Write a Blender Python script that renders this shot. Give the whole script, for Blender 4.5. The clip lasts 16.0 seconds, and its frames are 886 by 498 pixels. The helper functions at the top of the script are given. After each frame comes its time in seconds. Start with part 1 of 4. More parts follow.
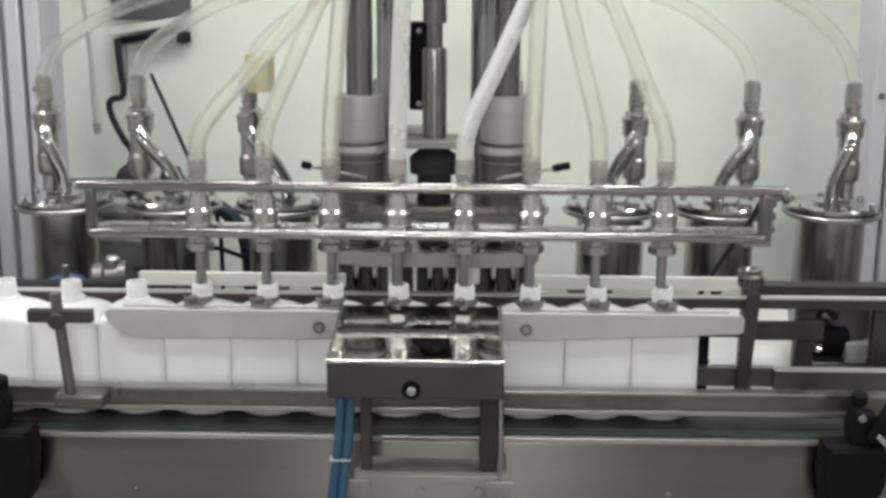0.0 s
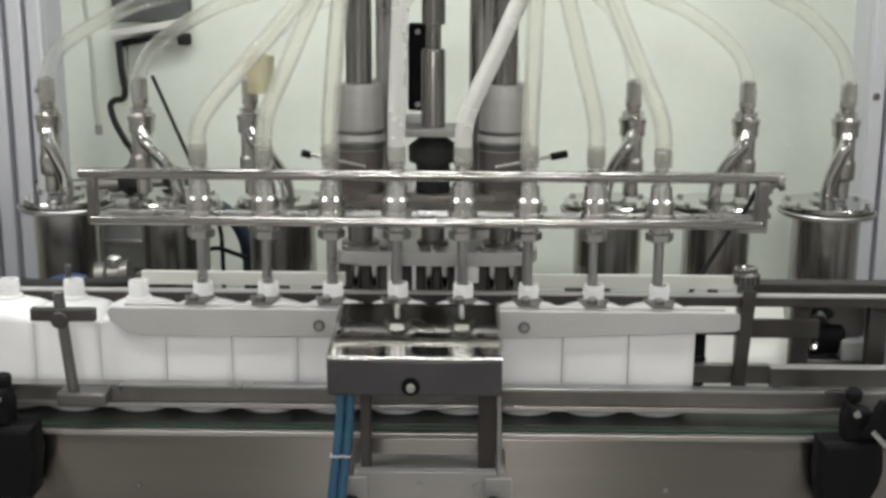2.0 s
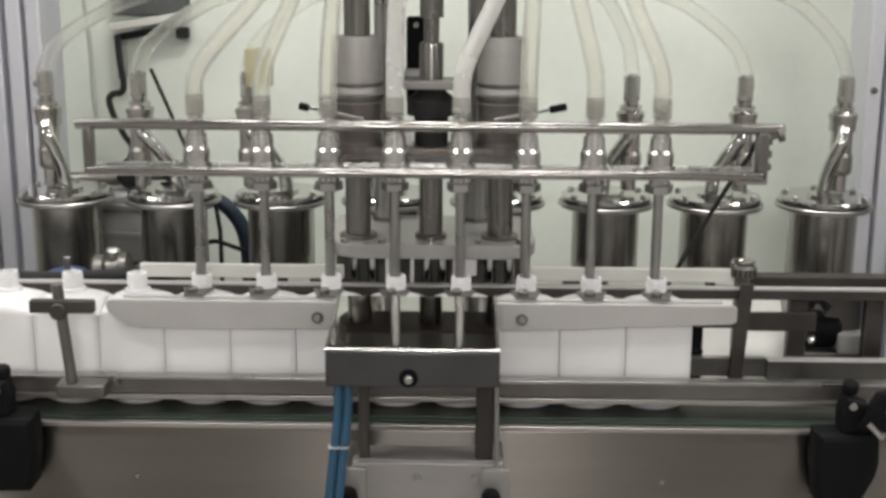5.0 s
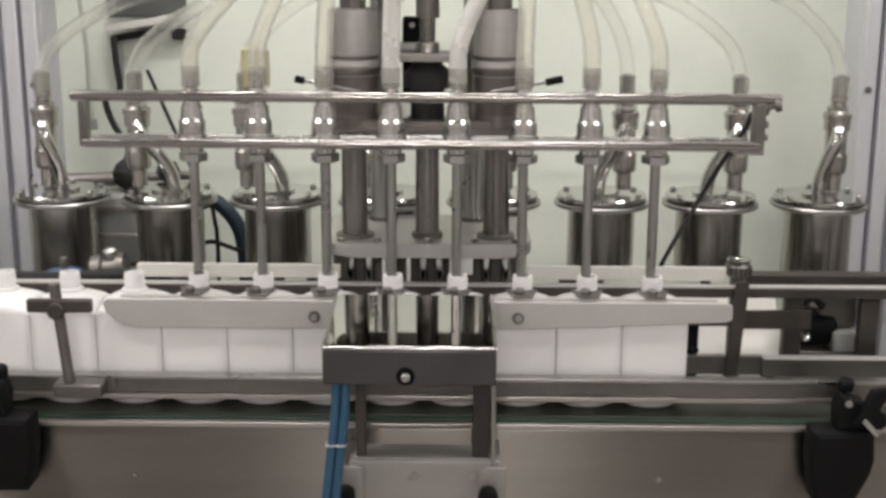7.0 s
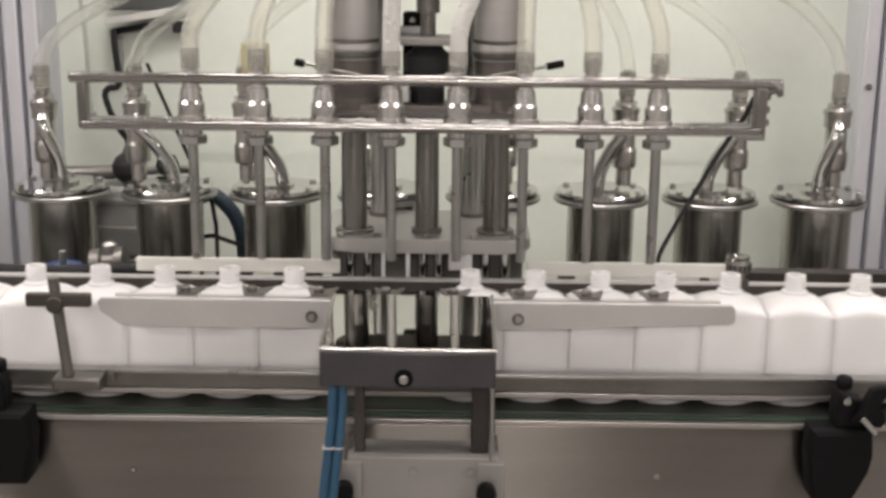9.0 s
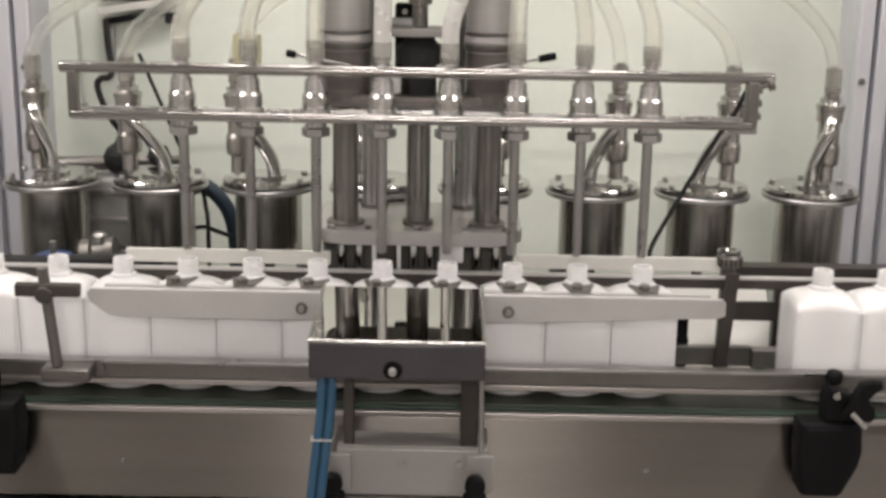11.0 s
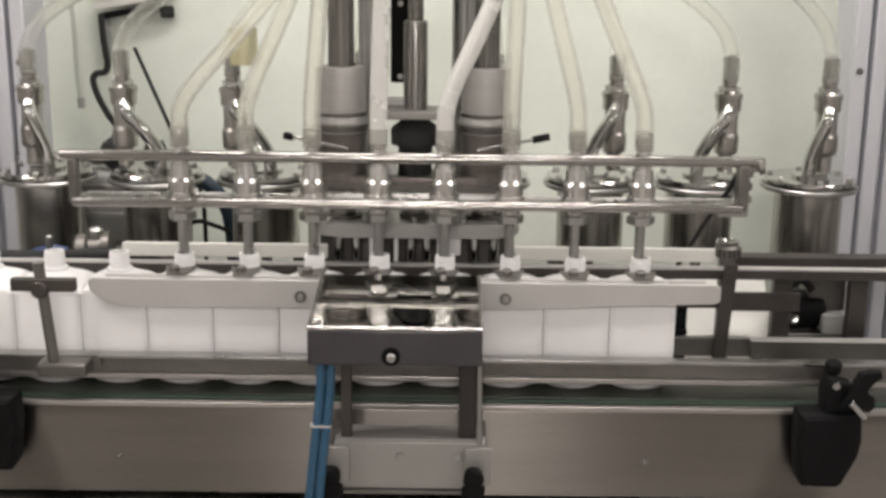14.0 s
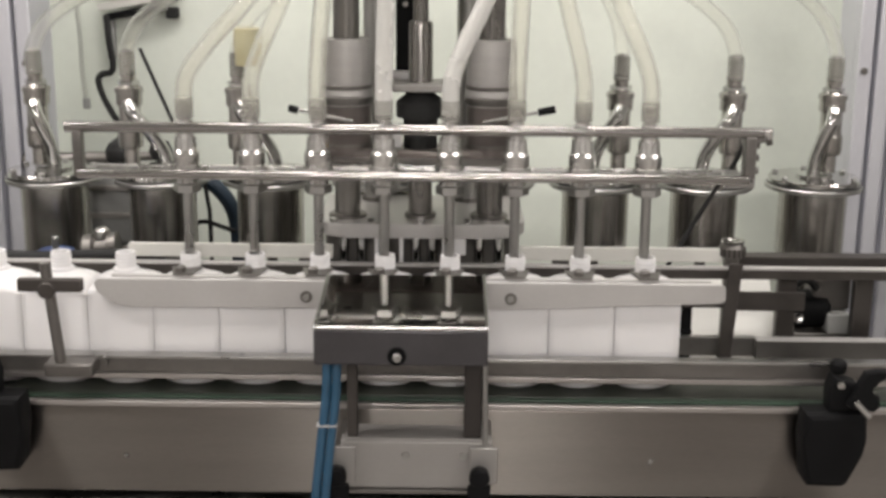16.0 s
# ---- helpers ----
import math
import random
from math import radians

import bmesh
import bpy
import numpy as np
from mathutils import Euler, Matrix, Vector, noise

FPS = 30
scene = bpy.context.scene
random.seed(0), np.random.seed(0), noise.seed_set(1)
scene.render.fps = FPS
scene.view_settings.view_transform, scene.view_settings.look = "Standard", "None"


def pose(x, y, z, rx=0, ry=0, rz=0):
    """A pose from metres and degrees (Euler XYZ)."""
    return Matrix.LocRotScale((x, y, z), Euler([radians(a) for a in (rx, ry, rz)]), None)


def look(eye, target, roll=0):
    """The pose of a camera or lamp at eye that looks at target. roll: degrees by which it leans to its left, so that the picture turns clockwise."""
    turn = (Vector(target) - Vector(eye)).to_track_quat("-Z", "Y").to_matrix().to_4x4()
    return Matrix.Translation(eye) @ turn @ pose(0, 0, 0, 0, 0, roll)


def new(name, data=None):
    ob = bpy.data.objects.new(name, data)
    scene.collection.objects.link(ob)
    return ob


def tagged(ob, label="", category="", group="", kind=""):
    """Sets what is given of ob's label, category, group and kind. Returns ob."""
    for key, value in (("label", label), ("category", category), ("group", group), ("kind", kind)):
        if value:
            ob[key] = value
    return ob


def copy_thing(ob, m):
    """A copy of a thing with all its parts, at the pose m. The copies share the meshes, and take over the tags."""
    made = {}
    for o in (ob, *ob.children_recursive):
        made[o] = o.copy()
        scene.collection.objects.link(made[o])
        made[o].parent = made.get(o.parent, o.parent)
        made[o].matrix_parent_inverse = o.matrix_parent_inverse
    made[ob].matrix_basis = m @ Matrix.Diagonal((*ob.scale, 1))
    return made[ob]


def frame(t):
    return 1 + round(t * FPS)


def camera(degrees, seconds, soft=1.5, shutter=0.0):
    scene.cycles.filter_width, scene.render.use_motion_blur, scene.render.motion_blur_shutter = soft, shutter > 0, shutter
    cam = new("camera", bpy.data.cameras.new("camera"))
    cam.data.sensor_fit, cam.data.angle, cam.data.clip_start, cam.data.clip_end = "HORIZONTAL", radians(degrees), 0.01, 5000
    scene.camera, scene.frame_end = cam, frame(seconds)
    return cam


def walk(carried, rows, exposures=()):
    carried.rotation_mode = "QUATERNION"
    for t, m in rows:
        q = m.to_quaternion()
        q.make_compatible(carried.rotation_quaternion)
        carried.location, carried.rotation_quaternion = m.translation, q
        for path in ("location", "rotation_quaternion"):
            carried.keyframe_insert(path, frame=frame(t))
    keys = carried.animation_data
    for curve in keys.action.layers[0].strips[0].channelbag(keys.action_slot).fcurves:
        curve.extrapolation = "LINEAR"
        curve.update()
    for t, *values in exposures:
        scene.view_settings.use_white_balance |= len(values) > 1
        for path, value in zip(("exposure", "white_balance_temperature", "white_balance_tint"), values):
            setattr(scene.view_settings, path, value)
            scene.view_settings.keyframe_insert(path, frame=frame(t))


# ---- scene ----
cam = camera(38.0, 16.0, soft=3.2, shutter=0.5)
PATH = [
    (0, (0.07, -1.754, 1.56), (0.041, 0.186, 1.077), 0.4),
    (0.5, (0.073, -1.755, 1.56), (0.043, 0.185, 1.076), 0.2),
    (1, (0.07, -1.761, 1.554), (0.044, 0.181, 1.077), 0.1),
    (1.5, (0.071, -1.768, 1.557), (0.043, 0.173, 1.078), 0.2),
    (2, (0.072, -1.773, 1.559), (0.043, 0.169, 1.08), 0.3),
    (2.5, (0.066, -1.776, 1.562), (0.042, 0.165, 1.081), 0.4),
    (3, (0.068, -1.776, 1.556), (0.042, 0.166, 1.08), 0.4),
    (3.5, (0.064, -1.779, 1.558), (0.041, 0.162, 1.077), 0.4),
    (4, (0.071, -1.779, 1.558), (0.043, 0.161, 1.074), 0.4),
    (6.5, (0.073, -1.78, 1.548), (0.052, 0.161, 1.068), 0.3),
    (7, (0.071, -1.786, 1.549), (0.052, 0.156, 1.071), 0.3),
    (7.5, (0.069, -1.787, 1.553), (0.051, 0.154, 1.07), 0.5),
    (8, (0.067, -1.785, 1.56), (0.053, 0.153, 1.067), 0.5),
    (8.5, (0.058, -1.785, 1.553), (0.05, 0.155, 1.067), 0.6),
    (9, (0.07, -1.784, 1.553), (0.053, 0.155, 1.064), 0.6),
    (11.5, (0.078, -1.781, 1.55), (0.068, 0.155, 1.048), 1.0),
    (12, (0.076, -1.783, 1.549), (0.069, 0.153, 1.044), 0.9),
    (12.5, (0.072, -1.784, 1.546), (0.071, 0.151, 1.042), 1.0),
    (13, (0.08, -1.783, 1.544), (0.076, 0.153, 1.043), 0.7),
    (13.5, (0.078, -1.779, 1.544), (0.073, 0.157, 1.041), 0.7),
    (14, (0.082, -1.776, 1.544), (0.071, 0.159, 1.039), 0.6),
    (14.5, (0.076, -1.775, 1.545), (0.069, 0.159, 1.037), 0.6),
    (15, (0.083, -1.774, 1.546), (0.067, 0.159, 1.035), 0.5),
    (15.5, (0.08, -1.775, 1.547), (0.064, 0.158, 1.036), 0.5),
    (16, (0.079, -1.78, 1.545), (0.063, 0.155, 1.04), 0.5),
]
walk(cam, [(t, look(eye, target, roll)) for t, eye, target, roll in PATH],
     exposures=[(0, -0.41, 6500, 10), (2, -0.46, 6550, 11), (3.5, -0.47, 6600, 13), (7.5, -0.45, 6900, 18), (9, -0.43, 7000, 20), (12.5, -0.39, 7000, 19), (16, -0.34, 6900, 18)])

# ---- world and lamps: a closed factory room under ceiling tubes ----
world = bpy.data.worlds.new("world")
world.use_nodes = True
scene.world = world
world.node_tree.nodes["Background"].inputs[0].default_value = (0.75, 0.8, 0.82, 1)
world.node_tree.nodes["Background"].inputs[1].default_value = 0.15

CEILING = 2.9
LIGHTS = [(-1.55, -0.55, 38), (1.55, -0.55, 31), (0.0, 0.12, 27), (-2.7, -2.6, 46), (2.7, -2.6, 46), (0.0, -4.4, 158)]
for lx, ly, power in LIGHTS:
    lamp = bpy.data.lights.new("tube_light", "AREA")
    lamp.shape, lamp.size, lamp.size_y, lamp.energy = "RECTANGLE", 1.2, 0.25, power
    lamp.color = (0.97, 1.0, 0.975)
    new("tube_light", lamp).matrix_world = pose(lx, ly, CEILING - 0.11)


# ---- materials ----
def mat(name, color, rough=0.5, metal=0.0, var=0.12, scale=12.0, stretch=(1, 1, 1), bump=0.05, fine=220.0,
        transmission=0.0, alpha=1.0, ior=1.45, coat=0.0, rvar=0.12, subsurface=0.0, emit=None, per_object=0.0):
    m = bpy.data.materials.new(name)
    m.use_nodes = True
    nt = m.node_tree
    b = nt.nodes["Principled BSDF"]
    co = nt.nodes.new("ShaderNodeTexCoord")
    mp = nt.nodes.new("ShaderNodeMapping")
    mp.inputs["Scale"].default_value = stretch
    nt.links.new(co.outputs["Object"], mp.inputs["Vector"])
    big = nt.nodes.new("ShaderNodeTexNoise")
    big.inputs["Scale"].default_value = scale
    big.inputs["Detail"].default_value = 5
    small = nt.nodes.new("ShaderNodeTexNoise")
    small.inputs["Scale"].default_value = fine
    small.inputs["Detail"].default_value = 3
    for n in (big, small):
        nt.links.new(mp.outputs["Vector"], n.inputs["Vector"])
    add = nt.nodes.new("ShaderNodeMath")
    add.operation = "MULTIPLY_ADD"
    add.inputs[1].default_value = 0.35
    nt.links.new(small.outputs["Fac"], add.inputs[0])
    nt.links.new(big.outputs["Fac"], add.inputs[2])
    ramp = nt.nodes.new("ShaderNodeMapRange")
    ramp.inputs["From Min"].default_value, ramp.inputs["From Max"].default_value = 0.35, 1.0
    ramp.inputs["To Min"].default_value, ramp.inputs["To Max"].default_value = 1 - var, 1 + var * 0.6
    nt.links.new(add.outputs[0], ramp.inputs["Value"])
    fac = ramp.outputs[0]
    if per_object:
        info = nt.nodes.new("ShaderNodeObjectInfo")
        r2 = nt.nodes.new("ShaderNodeMapRange")
        r2.inputs["To Min"].default_value, r2.inputs["To Max"].default_value = 1 - per_object, 1.0
        nt.links.new(info.outputs["Random"], r2.inputs["Value"])
        mul = nt.nodes.new("ShaderNodeMath")
        mul.operation = "MULTIPLY"
        nt.links.new(fac, mul.inputs[0])
        nt.links.new(r2.outputs[0], mul.inputs[1])
        fac = mul.outputs[0]
    mix = nt.nodes.new("ShaderNodeVectorMath")
    mix.operation = "SCALE"
    mix.inputs[0].default_value = color
    nt.links.new(fac, mix.inputs["Scale"])
    nt.links.new(mix.outputs[0], b.inputs["Base Color"])
    rr = nt.nodes.new("ShaderNodeMapRange")
    rr.inputs["From Min"].default_value, rr.inputs["From Max"].default_value = 0.3, 0.7
    rr.inputs["To Min"].default_value, rr.inputs["To Max"].default_value = max(0.02, rough - rvar * rough), min(1, rough + rvar)
    nt.links.new(big.outputs["Fac"], rr.inputs["Value"])
    nt.links.new(rr.outputs[0], b.inputs["Roughness"])
    b.inputs["Metallic"].default_value = metal
    b.inputs["IOR"].default_value = ior
    b.inputs["Transmission Weight"].default_value = transmission
    b.inputs["Alpha"].default_value = alpha
    b.inputs["Coat Weight"].default_value = coat
    if subsurface:
        b.inputs["Subsurface Weight"].default_value = subsurface
        b.inputs["Subsurface Scale"].default_value = 0.010
        b.inputs["Subsurface Radius"].default_value = (1.0, 0.95, 0.9)
    if emit:
        b.inputs["Emission Color"].default_value = (*emit[:3], 1)
        b.inputs["Emission Strength"].default_value = emit[3]
    if bump:
        bp = nt.nodes.new("ShaderNodeBump")
        bp.inputs["Strength"].default_value = bump
        bp.inputs["Distance"].default_value = 0.002
        nt.links.new(add.outputs[0], bp.inputs["Height"])
        nt.links.new(bp.outputs[0], b.inputs["Normal"])
    return m


CHROME = mat("polished_steel", (0.55, 0.545, 0.53), 0.10, 1.0, var=0.1, scale=20, bump=0.02, rvar=0.05)
RAILSTEEL = mat("drawn_rail_steel", (0.40, 0.385, 0.37), 0.14, 1.0, var=0.15, scale=14, stretch=(0.3, 1, 1), bump=0.03, rvar=0.06)
NOZZLE = mat("polished_nozzle_steel", (0.70, 0.69, 0.67), 0.25, 1.0, var=0.15, scale=18, bump=0.03, rvar=0.06)
ROD = mat("oiled_rod", (0.275, 0.262, 0.248), 0.27, 1.0, var=0.15, scale=10, stretch=(1, 1, 0.2), bump=0.02)
STEEL = mat("satin_steel", (0.42, 0.415, 0.40), 0.27, 1.0, var=0.2, scale=14, bump=0.04)
CYLSTEEL = mat("turned_steel", (0.46, 0.44, 0.415), 0.25, 1.0, var=0.15, scale=9, stretch=(1, 1, 0.15), bump=0.03, rvar=0.06)
BRUSHED = mat("brushed_sheet", (0.33, 0.31, 0.29), 0.27, 1.0, var=0.2, scale=3.5, stretch=(1, 1, 3), bump=0.05, fine=300, rvar=0.1)
PANEL = mat("grained_front_sheet", (0.262, 0.239, 0.22), 0.31, 1.0, var=0.22, scale=3.0, stretch=(0.5, 1, 4), bump=0.012, fine=260, rvar=0.04)
grain = PANEL.node_tree.nodes.new("ShaderNodeCombineXYZ")
grain.inputs[2].default_value = 1.0
shader = PANEL.node_tree.nodes["Principled BSDF"]
shader.inputs["Anisotropic"].default_value = 1.0
PANEL.node_tree.links.new(grain.outputs[0], shader.inputs["Tangent"])
GUIDE = mat("matt_guide_plate", (0.50, 0.485, 0.47), 0.45, 0.35, var=0.12, scale=10, bump=0.04)
ALU = mat("aluminium_profile", (0.50, 0.475, 0.455), 0.35, 1.0, var=0.18, scale=8, stretch=(0.2, 1, 1), bump=0.05)
POST = mat("anodised_post", (0.63, 0.63, 0.67), 0.38, 0.45, var=0.12, scale=6, stretch=(1, 1, 0.2), bump=0.04)
BROWNSTEEL = mat("stained_steel", (0.078, 0.069, 0.063), 0.43, 0.6, var=0.3, scale=20, bump=0.06)
DARKSTEEL = mat("dark_steel", (0.20, 0.188, 0.176), 0.40, 0.9, var=0.25, scale=18, bump=0.06)
GUNMETAL = mat("gunmetal_box", (0.092, 0.088, 0.093), 0.36, 0.8, var=0.2, scale=12, bump=0.04)
SLEEVE = mat("grey_sleeve", (0.34, 0.325, 0.31), 0.42, 0.5, var=0.1, scale=10, bump=0.03)
TURNED = mat("turned_grey_sleeve", (0.40, 0.385, 0.37), 0.44, 0.45, var=0.15, scale=10, stretch=(1, 1, 6), bump=0.04, rvar=0.1)
DARKBROWN = mat("darker_brown_steel", (0.17, 0.148, 0.138), 0.36, 0.6, var=0.18, scale=10, stretch=(1, 1, 6), bump=0.04)
BASEPLATE = mat("pale_machined_plate", (0.47, 0.455, 0.44), 0.34, 0.4, var=0.14, scale=9, bump=0.04)
BLACKSTEEL = mat("blackened_steel", (0.040, 0.034, 0.031), 0.45, 0.3, var=0.35, scale=16, bump=0.06)
BLACK = mat("black_plastic", (0.006, 0.006, 0.0065), 0.55, 0.0, var=0.3, scale=25, bump=0.08, ior=1.22)
RUBBER = mat("black_rubber", (0.026, 0.026, 0.026), 0.6, 0.0, var=0.3, scale=25, bump=0.05, ior=1.3)
HDPE = mat("white_bottle_plastic", (0.80, 0.785, 0.785), 0.40, 0.0, var=0.04, scale=18, bump=0.03, subsurface=0.25, per_object=0.05)
WHITEBAR = mat("white_plastic_bar", (0.64, 0.63, 0.59), 0.45, 0.0, var=0.08, scale=14, bump=0.03)
HOSE = mat("clear_hose", (0.955, 0.94, 0.875), 0.10, 0.0, var=0.03, scale=15, bump=0.02, transmission=0.84, alpha=0.48, ior=1.16, coat=0.3)
MILKY = mat("milky_hose", (0.91, 0.90, 0.87), 0.22, 0.0, var=0.06, scale=15, bump=0.0, transmission=0.35, alpha=0.8, ior=1.25)
FAINTHOSE = mat("thin_clear_hose", (0.975, 0.968, 0.93), 0.08, 0.0, var=0.02, scale=15, bump=0.02, transmission=0.93, alpha=0.42, ior=1.12, coat=0.3)
HOSEEND = mat("hose_end", (0.40, 0.39, 0.35), 0.3, 0.0, var=0.15, scale=20, bump=0.03, alpha=0.45, coat=0.3)
AMBER = mat("yellowed_hose", (0.66, 0.60, 0.36), 0.35, 0.0, var=0.12, scale=15, bump=0.03, alpha=0.62)
AIRBLUE = mat("blue_air_hose", (0.020, 0.085, 0.155), 0.28, 0.0, var=0.2, scale=30, bump=0.02, coat=0.4)
BLUE = mat("blue_enamel", (0.015, 0.042, 0.14), 0.3, 0.0, var=0.2, scale=30, bump=0.02, coat=0.3)
GREEN = mat("green_belt", (0.024, 0.046, 0.030), 0.42, 0.0, var=0.35, scale=20, bump=0.1)
BELTTOP = mat("worn_belt", (0.048, 0.053, 0.042), 0.32, 0.0, var=0.4, scale=14, stretch=(0.25, 1, 1), bump=0.06, rvar=0.15)
WALL = mat("pale_green_sheet", (0.735, 0.772, 0.695), 0.38, 0.0, var=0.09, scale=3.2, bump=0.02, fine=60)
GREYPAINT = mat("grey_paint", (0.30, 0.30, 0.29), 0.5, 0.0, var=0.2, scale=9, bump=0.05)
ROOMWALL = mat("room_wall", (0.56, 0.55, 0.54), 0.7, 0.0, var=0.12, scale=2, bump=0.04)
FLOOR = mat("floor_paint", (0.25, 0.232, 0.217), 0.45, 0.0, var=0.3, scale=2, bump=0.05)
CEIL = mat("ceiling_paint", (0.5, 0.5, 0.48), 0.8, 0.0, var=0.08, scale=2, bump=0.03)
TUBE = mat("lit_tube", (0.9, 0.9, 0.9), 0.4, 0.0, var=0.02, bump=0, emit=(0.95, 1.0, 0.95, 7.0))


# ---- builders ----
def part(name, bm, material, parent=None, label="", smooth=True):
    me = bpy.data.meshes.new(name)
    bmesh.ops.recalc_face_normals(bm, faces=bm.faces)
    bm.to_mesh(me)
    bm.free()
    me.materials.append(material)
    if smooth:
        me.polygons.foreach_set("use_smooth", [True] * len(me.polygons))
        me.set_sharp_from_angle(angle=radians(21))
    ob = new(name, me)
    if parent:
        ob.parent = parent
    if label:
        tagged(ob, label)
    return ob


def share(name, src, parent, m):
    ob = new(name, src.data)
    ob.parent = parent
    ob.matrix_basis = m
    return ob


def thing(name, label, category, group="", kind="", at=(0, 0, 0)):
    ob = new(name)
    ob.empty_display_size = 0.02
    ob.location = at
    return tagged(ob, label, category, group, kind)


def box(bm, x0, x1, y0, y1, z0, z1, bevel=0.002, seg=2):
    vs = [bm.verts.new((x, y, z)) for x in (x0, x1) for y in (y0, y1) for z in (z0, z1)]
    fs = [bm.faces.new([vs[i] for i in q]) for q in
          ((0, 1, 3, 2), (4, 6, 7, 5), (0, 4, 5, 1), (2, 3, 7, 6), (0, 2, 6, 4), (1, 5, 7, 3))]
    if bevel:
        bmesh.ops.bevel(bm, geom=list({e for f in fs for e in f.edges}), offset=bevel, segments=seg, affect="EDGES", profile=0.5)
    return bm


def boxed(*a, **k):
    return box(bmesh.new(), *a, **k)


def lathe(bm, profile, at=(0, 0, 0), axis=(0, 0, 1), n=28):
    """A turned body: profile of (radius, height) along axis."""
    turn = Vector(axis).normalized().to_track_quat("Z", "Y").to_matrix()
    rings = []
    for r, h in profile:
        if r < 1e-6:
            rings.append([bm.verts.new(Vector(at) + turn @ Vector((0, 0, h)))])
        else:
            rings.append([bm.verts.new(Vector(at) + turn @ Vector((r * math.cos(2 * math.pi * i / n), r * math.sin(2 * math.pi * i / n), h))) for i in range(n)])
    for a, b in zip(rings, rings[1:]):
        for i in range(n):
            j = (i + 1) % n
            q = [a[i % len(a)], a[j % len(a)], b[j % len(b)], b[i % len(b)]]
            q = list(dict.fromkeys(q))
            if len(q) > 2:
                bm.faces.new(q)
    for ring in (rings[0], rings[-1]):
        if len(ring) > 2:
            bm.faces.new(ring)
    return bm


def squared(profile, n=48, power=4.0):
    """A body of slightly squared round section: profile of (radius, height, share of squareness)."""
    bm = bmesh.new()
    rings = []
    for r, h, q in profile:
        ring = []
        for i in range(n):
            a = 2 * math.pi * i / n
            c, d = math.cos(a), math.sin(a)
            k = (abs(c) ** power + abs(d) ** power) ** (-1 / power)
            k = 1 + (k - 1) * q
            ring.append(bm.verts.new((r * k * c, r * k * d, h)))
        rings.append(ring)
    for a, b in zip(rings, rings[1:]):
        for i in range(n):
            bm.faces.new([a[i], a[(i + 1) % n], b[(i + 1) % n], b[i]])
    bm.faces.new(rings[0])
    bm.faces.new(rings[-1])
    return bm


def turned(profile, at=(0, 0, 0), axis=(0, 0, 1), n=28):
    return lathe(bmesh.new(), profile, at, axis, n)


def rod(bm, a, b, r, n=18, c=0.15):
    d = Vector(b) - Vector(a)
    h, e = d.length, r * c
    return lathe(bm, [(r - e, 0), (r, e), (r, h - e), (r - e, h)], a, d, n)


def rodded(a, b, r, n=18):
    return rod(bmesh.new(), a, b, r, n)


def spline(pts, steps=8):
    pts = [Vector(p) for p in pts]
    ext = [2 * pts[0] - pts[1]] + pts + [2 * pts[-1] - pts[-2]]
    out = []
    for i in range(1, len(ext) - 2):
        p0, p1, p2, p3 = ext[i - 1:i + 3]
        for s in range(steps):
            t = s / steps
            out.append(0.5 * ((2 * p1) + (p2 - p0) * t + (2 * p0 - 5 * p1 + 4 * p2 - p3) * t * t + (3 * p1 - p0 - 3 * p2 + p3) * t ** 3))
    return out + [pts[-1]]


def pipe(bm, pts, r, n=18, steps=8, inner=0.0):
    """A pipe swept along a smooth line; inner > 0 leaves a bore."""
    line = spline(pts, steps)
    side = Vector((0.31, 0.87, 0.12))
    rings = {True: [], False: []}
    for i, p in enumerate(line):
        d = (line[min(i + 1, len(line) - 1)] - line[max(i - 1, 0)]).normalized()
        u = (side - d * side.dot(d)).normalized()
        side = u
        v = d.cross(u)
        for out in (True, False) if inner else (True,):
            q = r if out else inner
            rings[out].append([bm.verts.new(p + q * (u * math.cos(2 * math.pi * k / n) + v * math.sin(2 * math.pi * k / n))) for k in range(n)])
    for rs in rings.values():
        for a, b in zip(rs, rs[1:]):
            for k in range(n):
                bm.faces.new([a[k], a[(k + 1) % n], b[(k + 1) % n], b[k]])
    for e in (0, -1):
        if inner:
            a, b = rings[True][e], rings[False][e]
            for k in range(n):
                bm.faces.new([a[k], a[(k + 1) % n], b[(k + 1) % n], b[k]])
        else:
            bm.faces.new(rings[True][e])
    return bm


def piped(pts, r, n=18, steps=8, inner=0.0):
    return pipe(bmesh.new(), pts, r, n, steps, inner)


def slab(outline, z0, z1, bevel=0.0015, place=None):
    """A flat plate of any outline (x, y), between two heights, moved by place."""
    bm = bmesh.new()
    lo = [bm.verts.new((x, y, z0)) for x, y in outline]
    hi = [bm.verts.new((x, y, z1)) for x, y in outline]
    n = len(outline)
    f0, f1 = bm.faces.new(lo), bm.faces.new(hi)
    for i in range(n):
        bm.faces.new([lo[i], lo[(i + 1) % n], hi[(i + 1) % n], hi[i]])
    if bevel:
        bmesh.ops.bevel(bm, geom=list(set(f0.edges) | set(f1.edges)), offset=bevel, segments=2, affect="EDGES", profile=0.5)
    if place:
        bmesh.ops.transform(bm, matrix=place, verts=bm.verts)
    return bm


def hexnut(bm, at, r, h, axis=(0, 0, 1)):
    return lathe(bm, [(r * 0.9, 0), (r, h * 0.12), (r, h * 0.88), (r * 0.9, h)], at, axis, 6)


UPRIGHT = Matrix.Rotation(radians(90), 4, "X")   # turns an (x, y) outline into (x, z), thickness towards -y

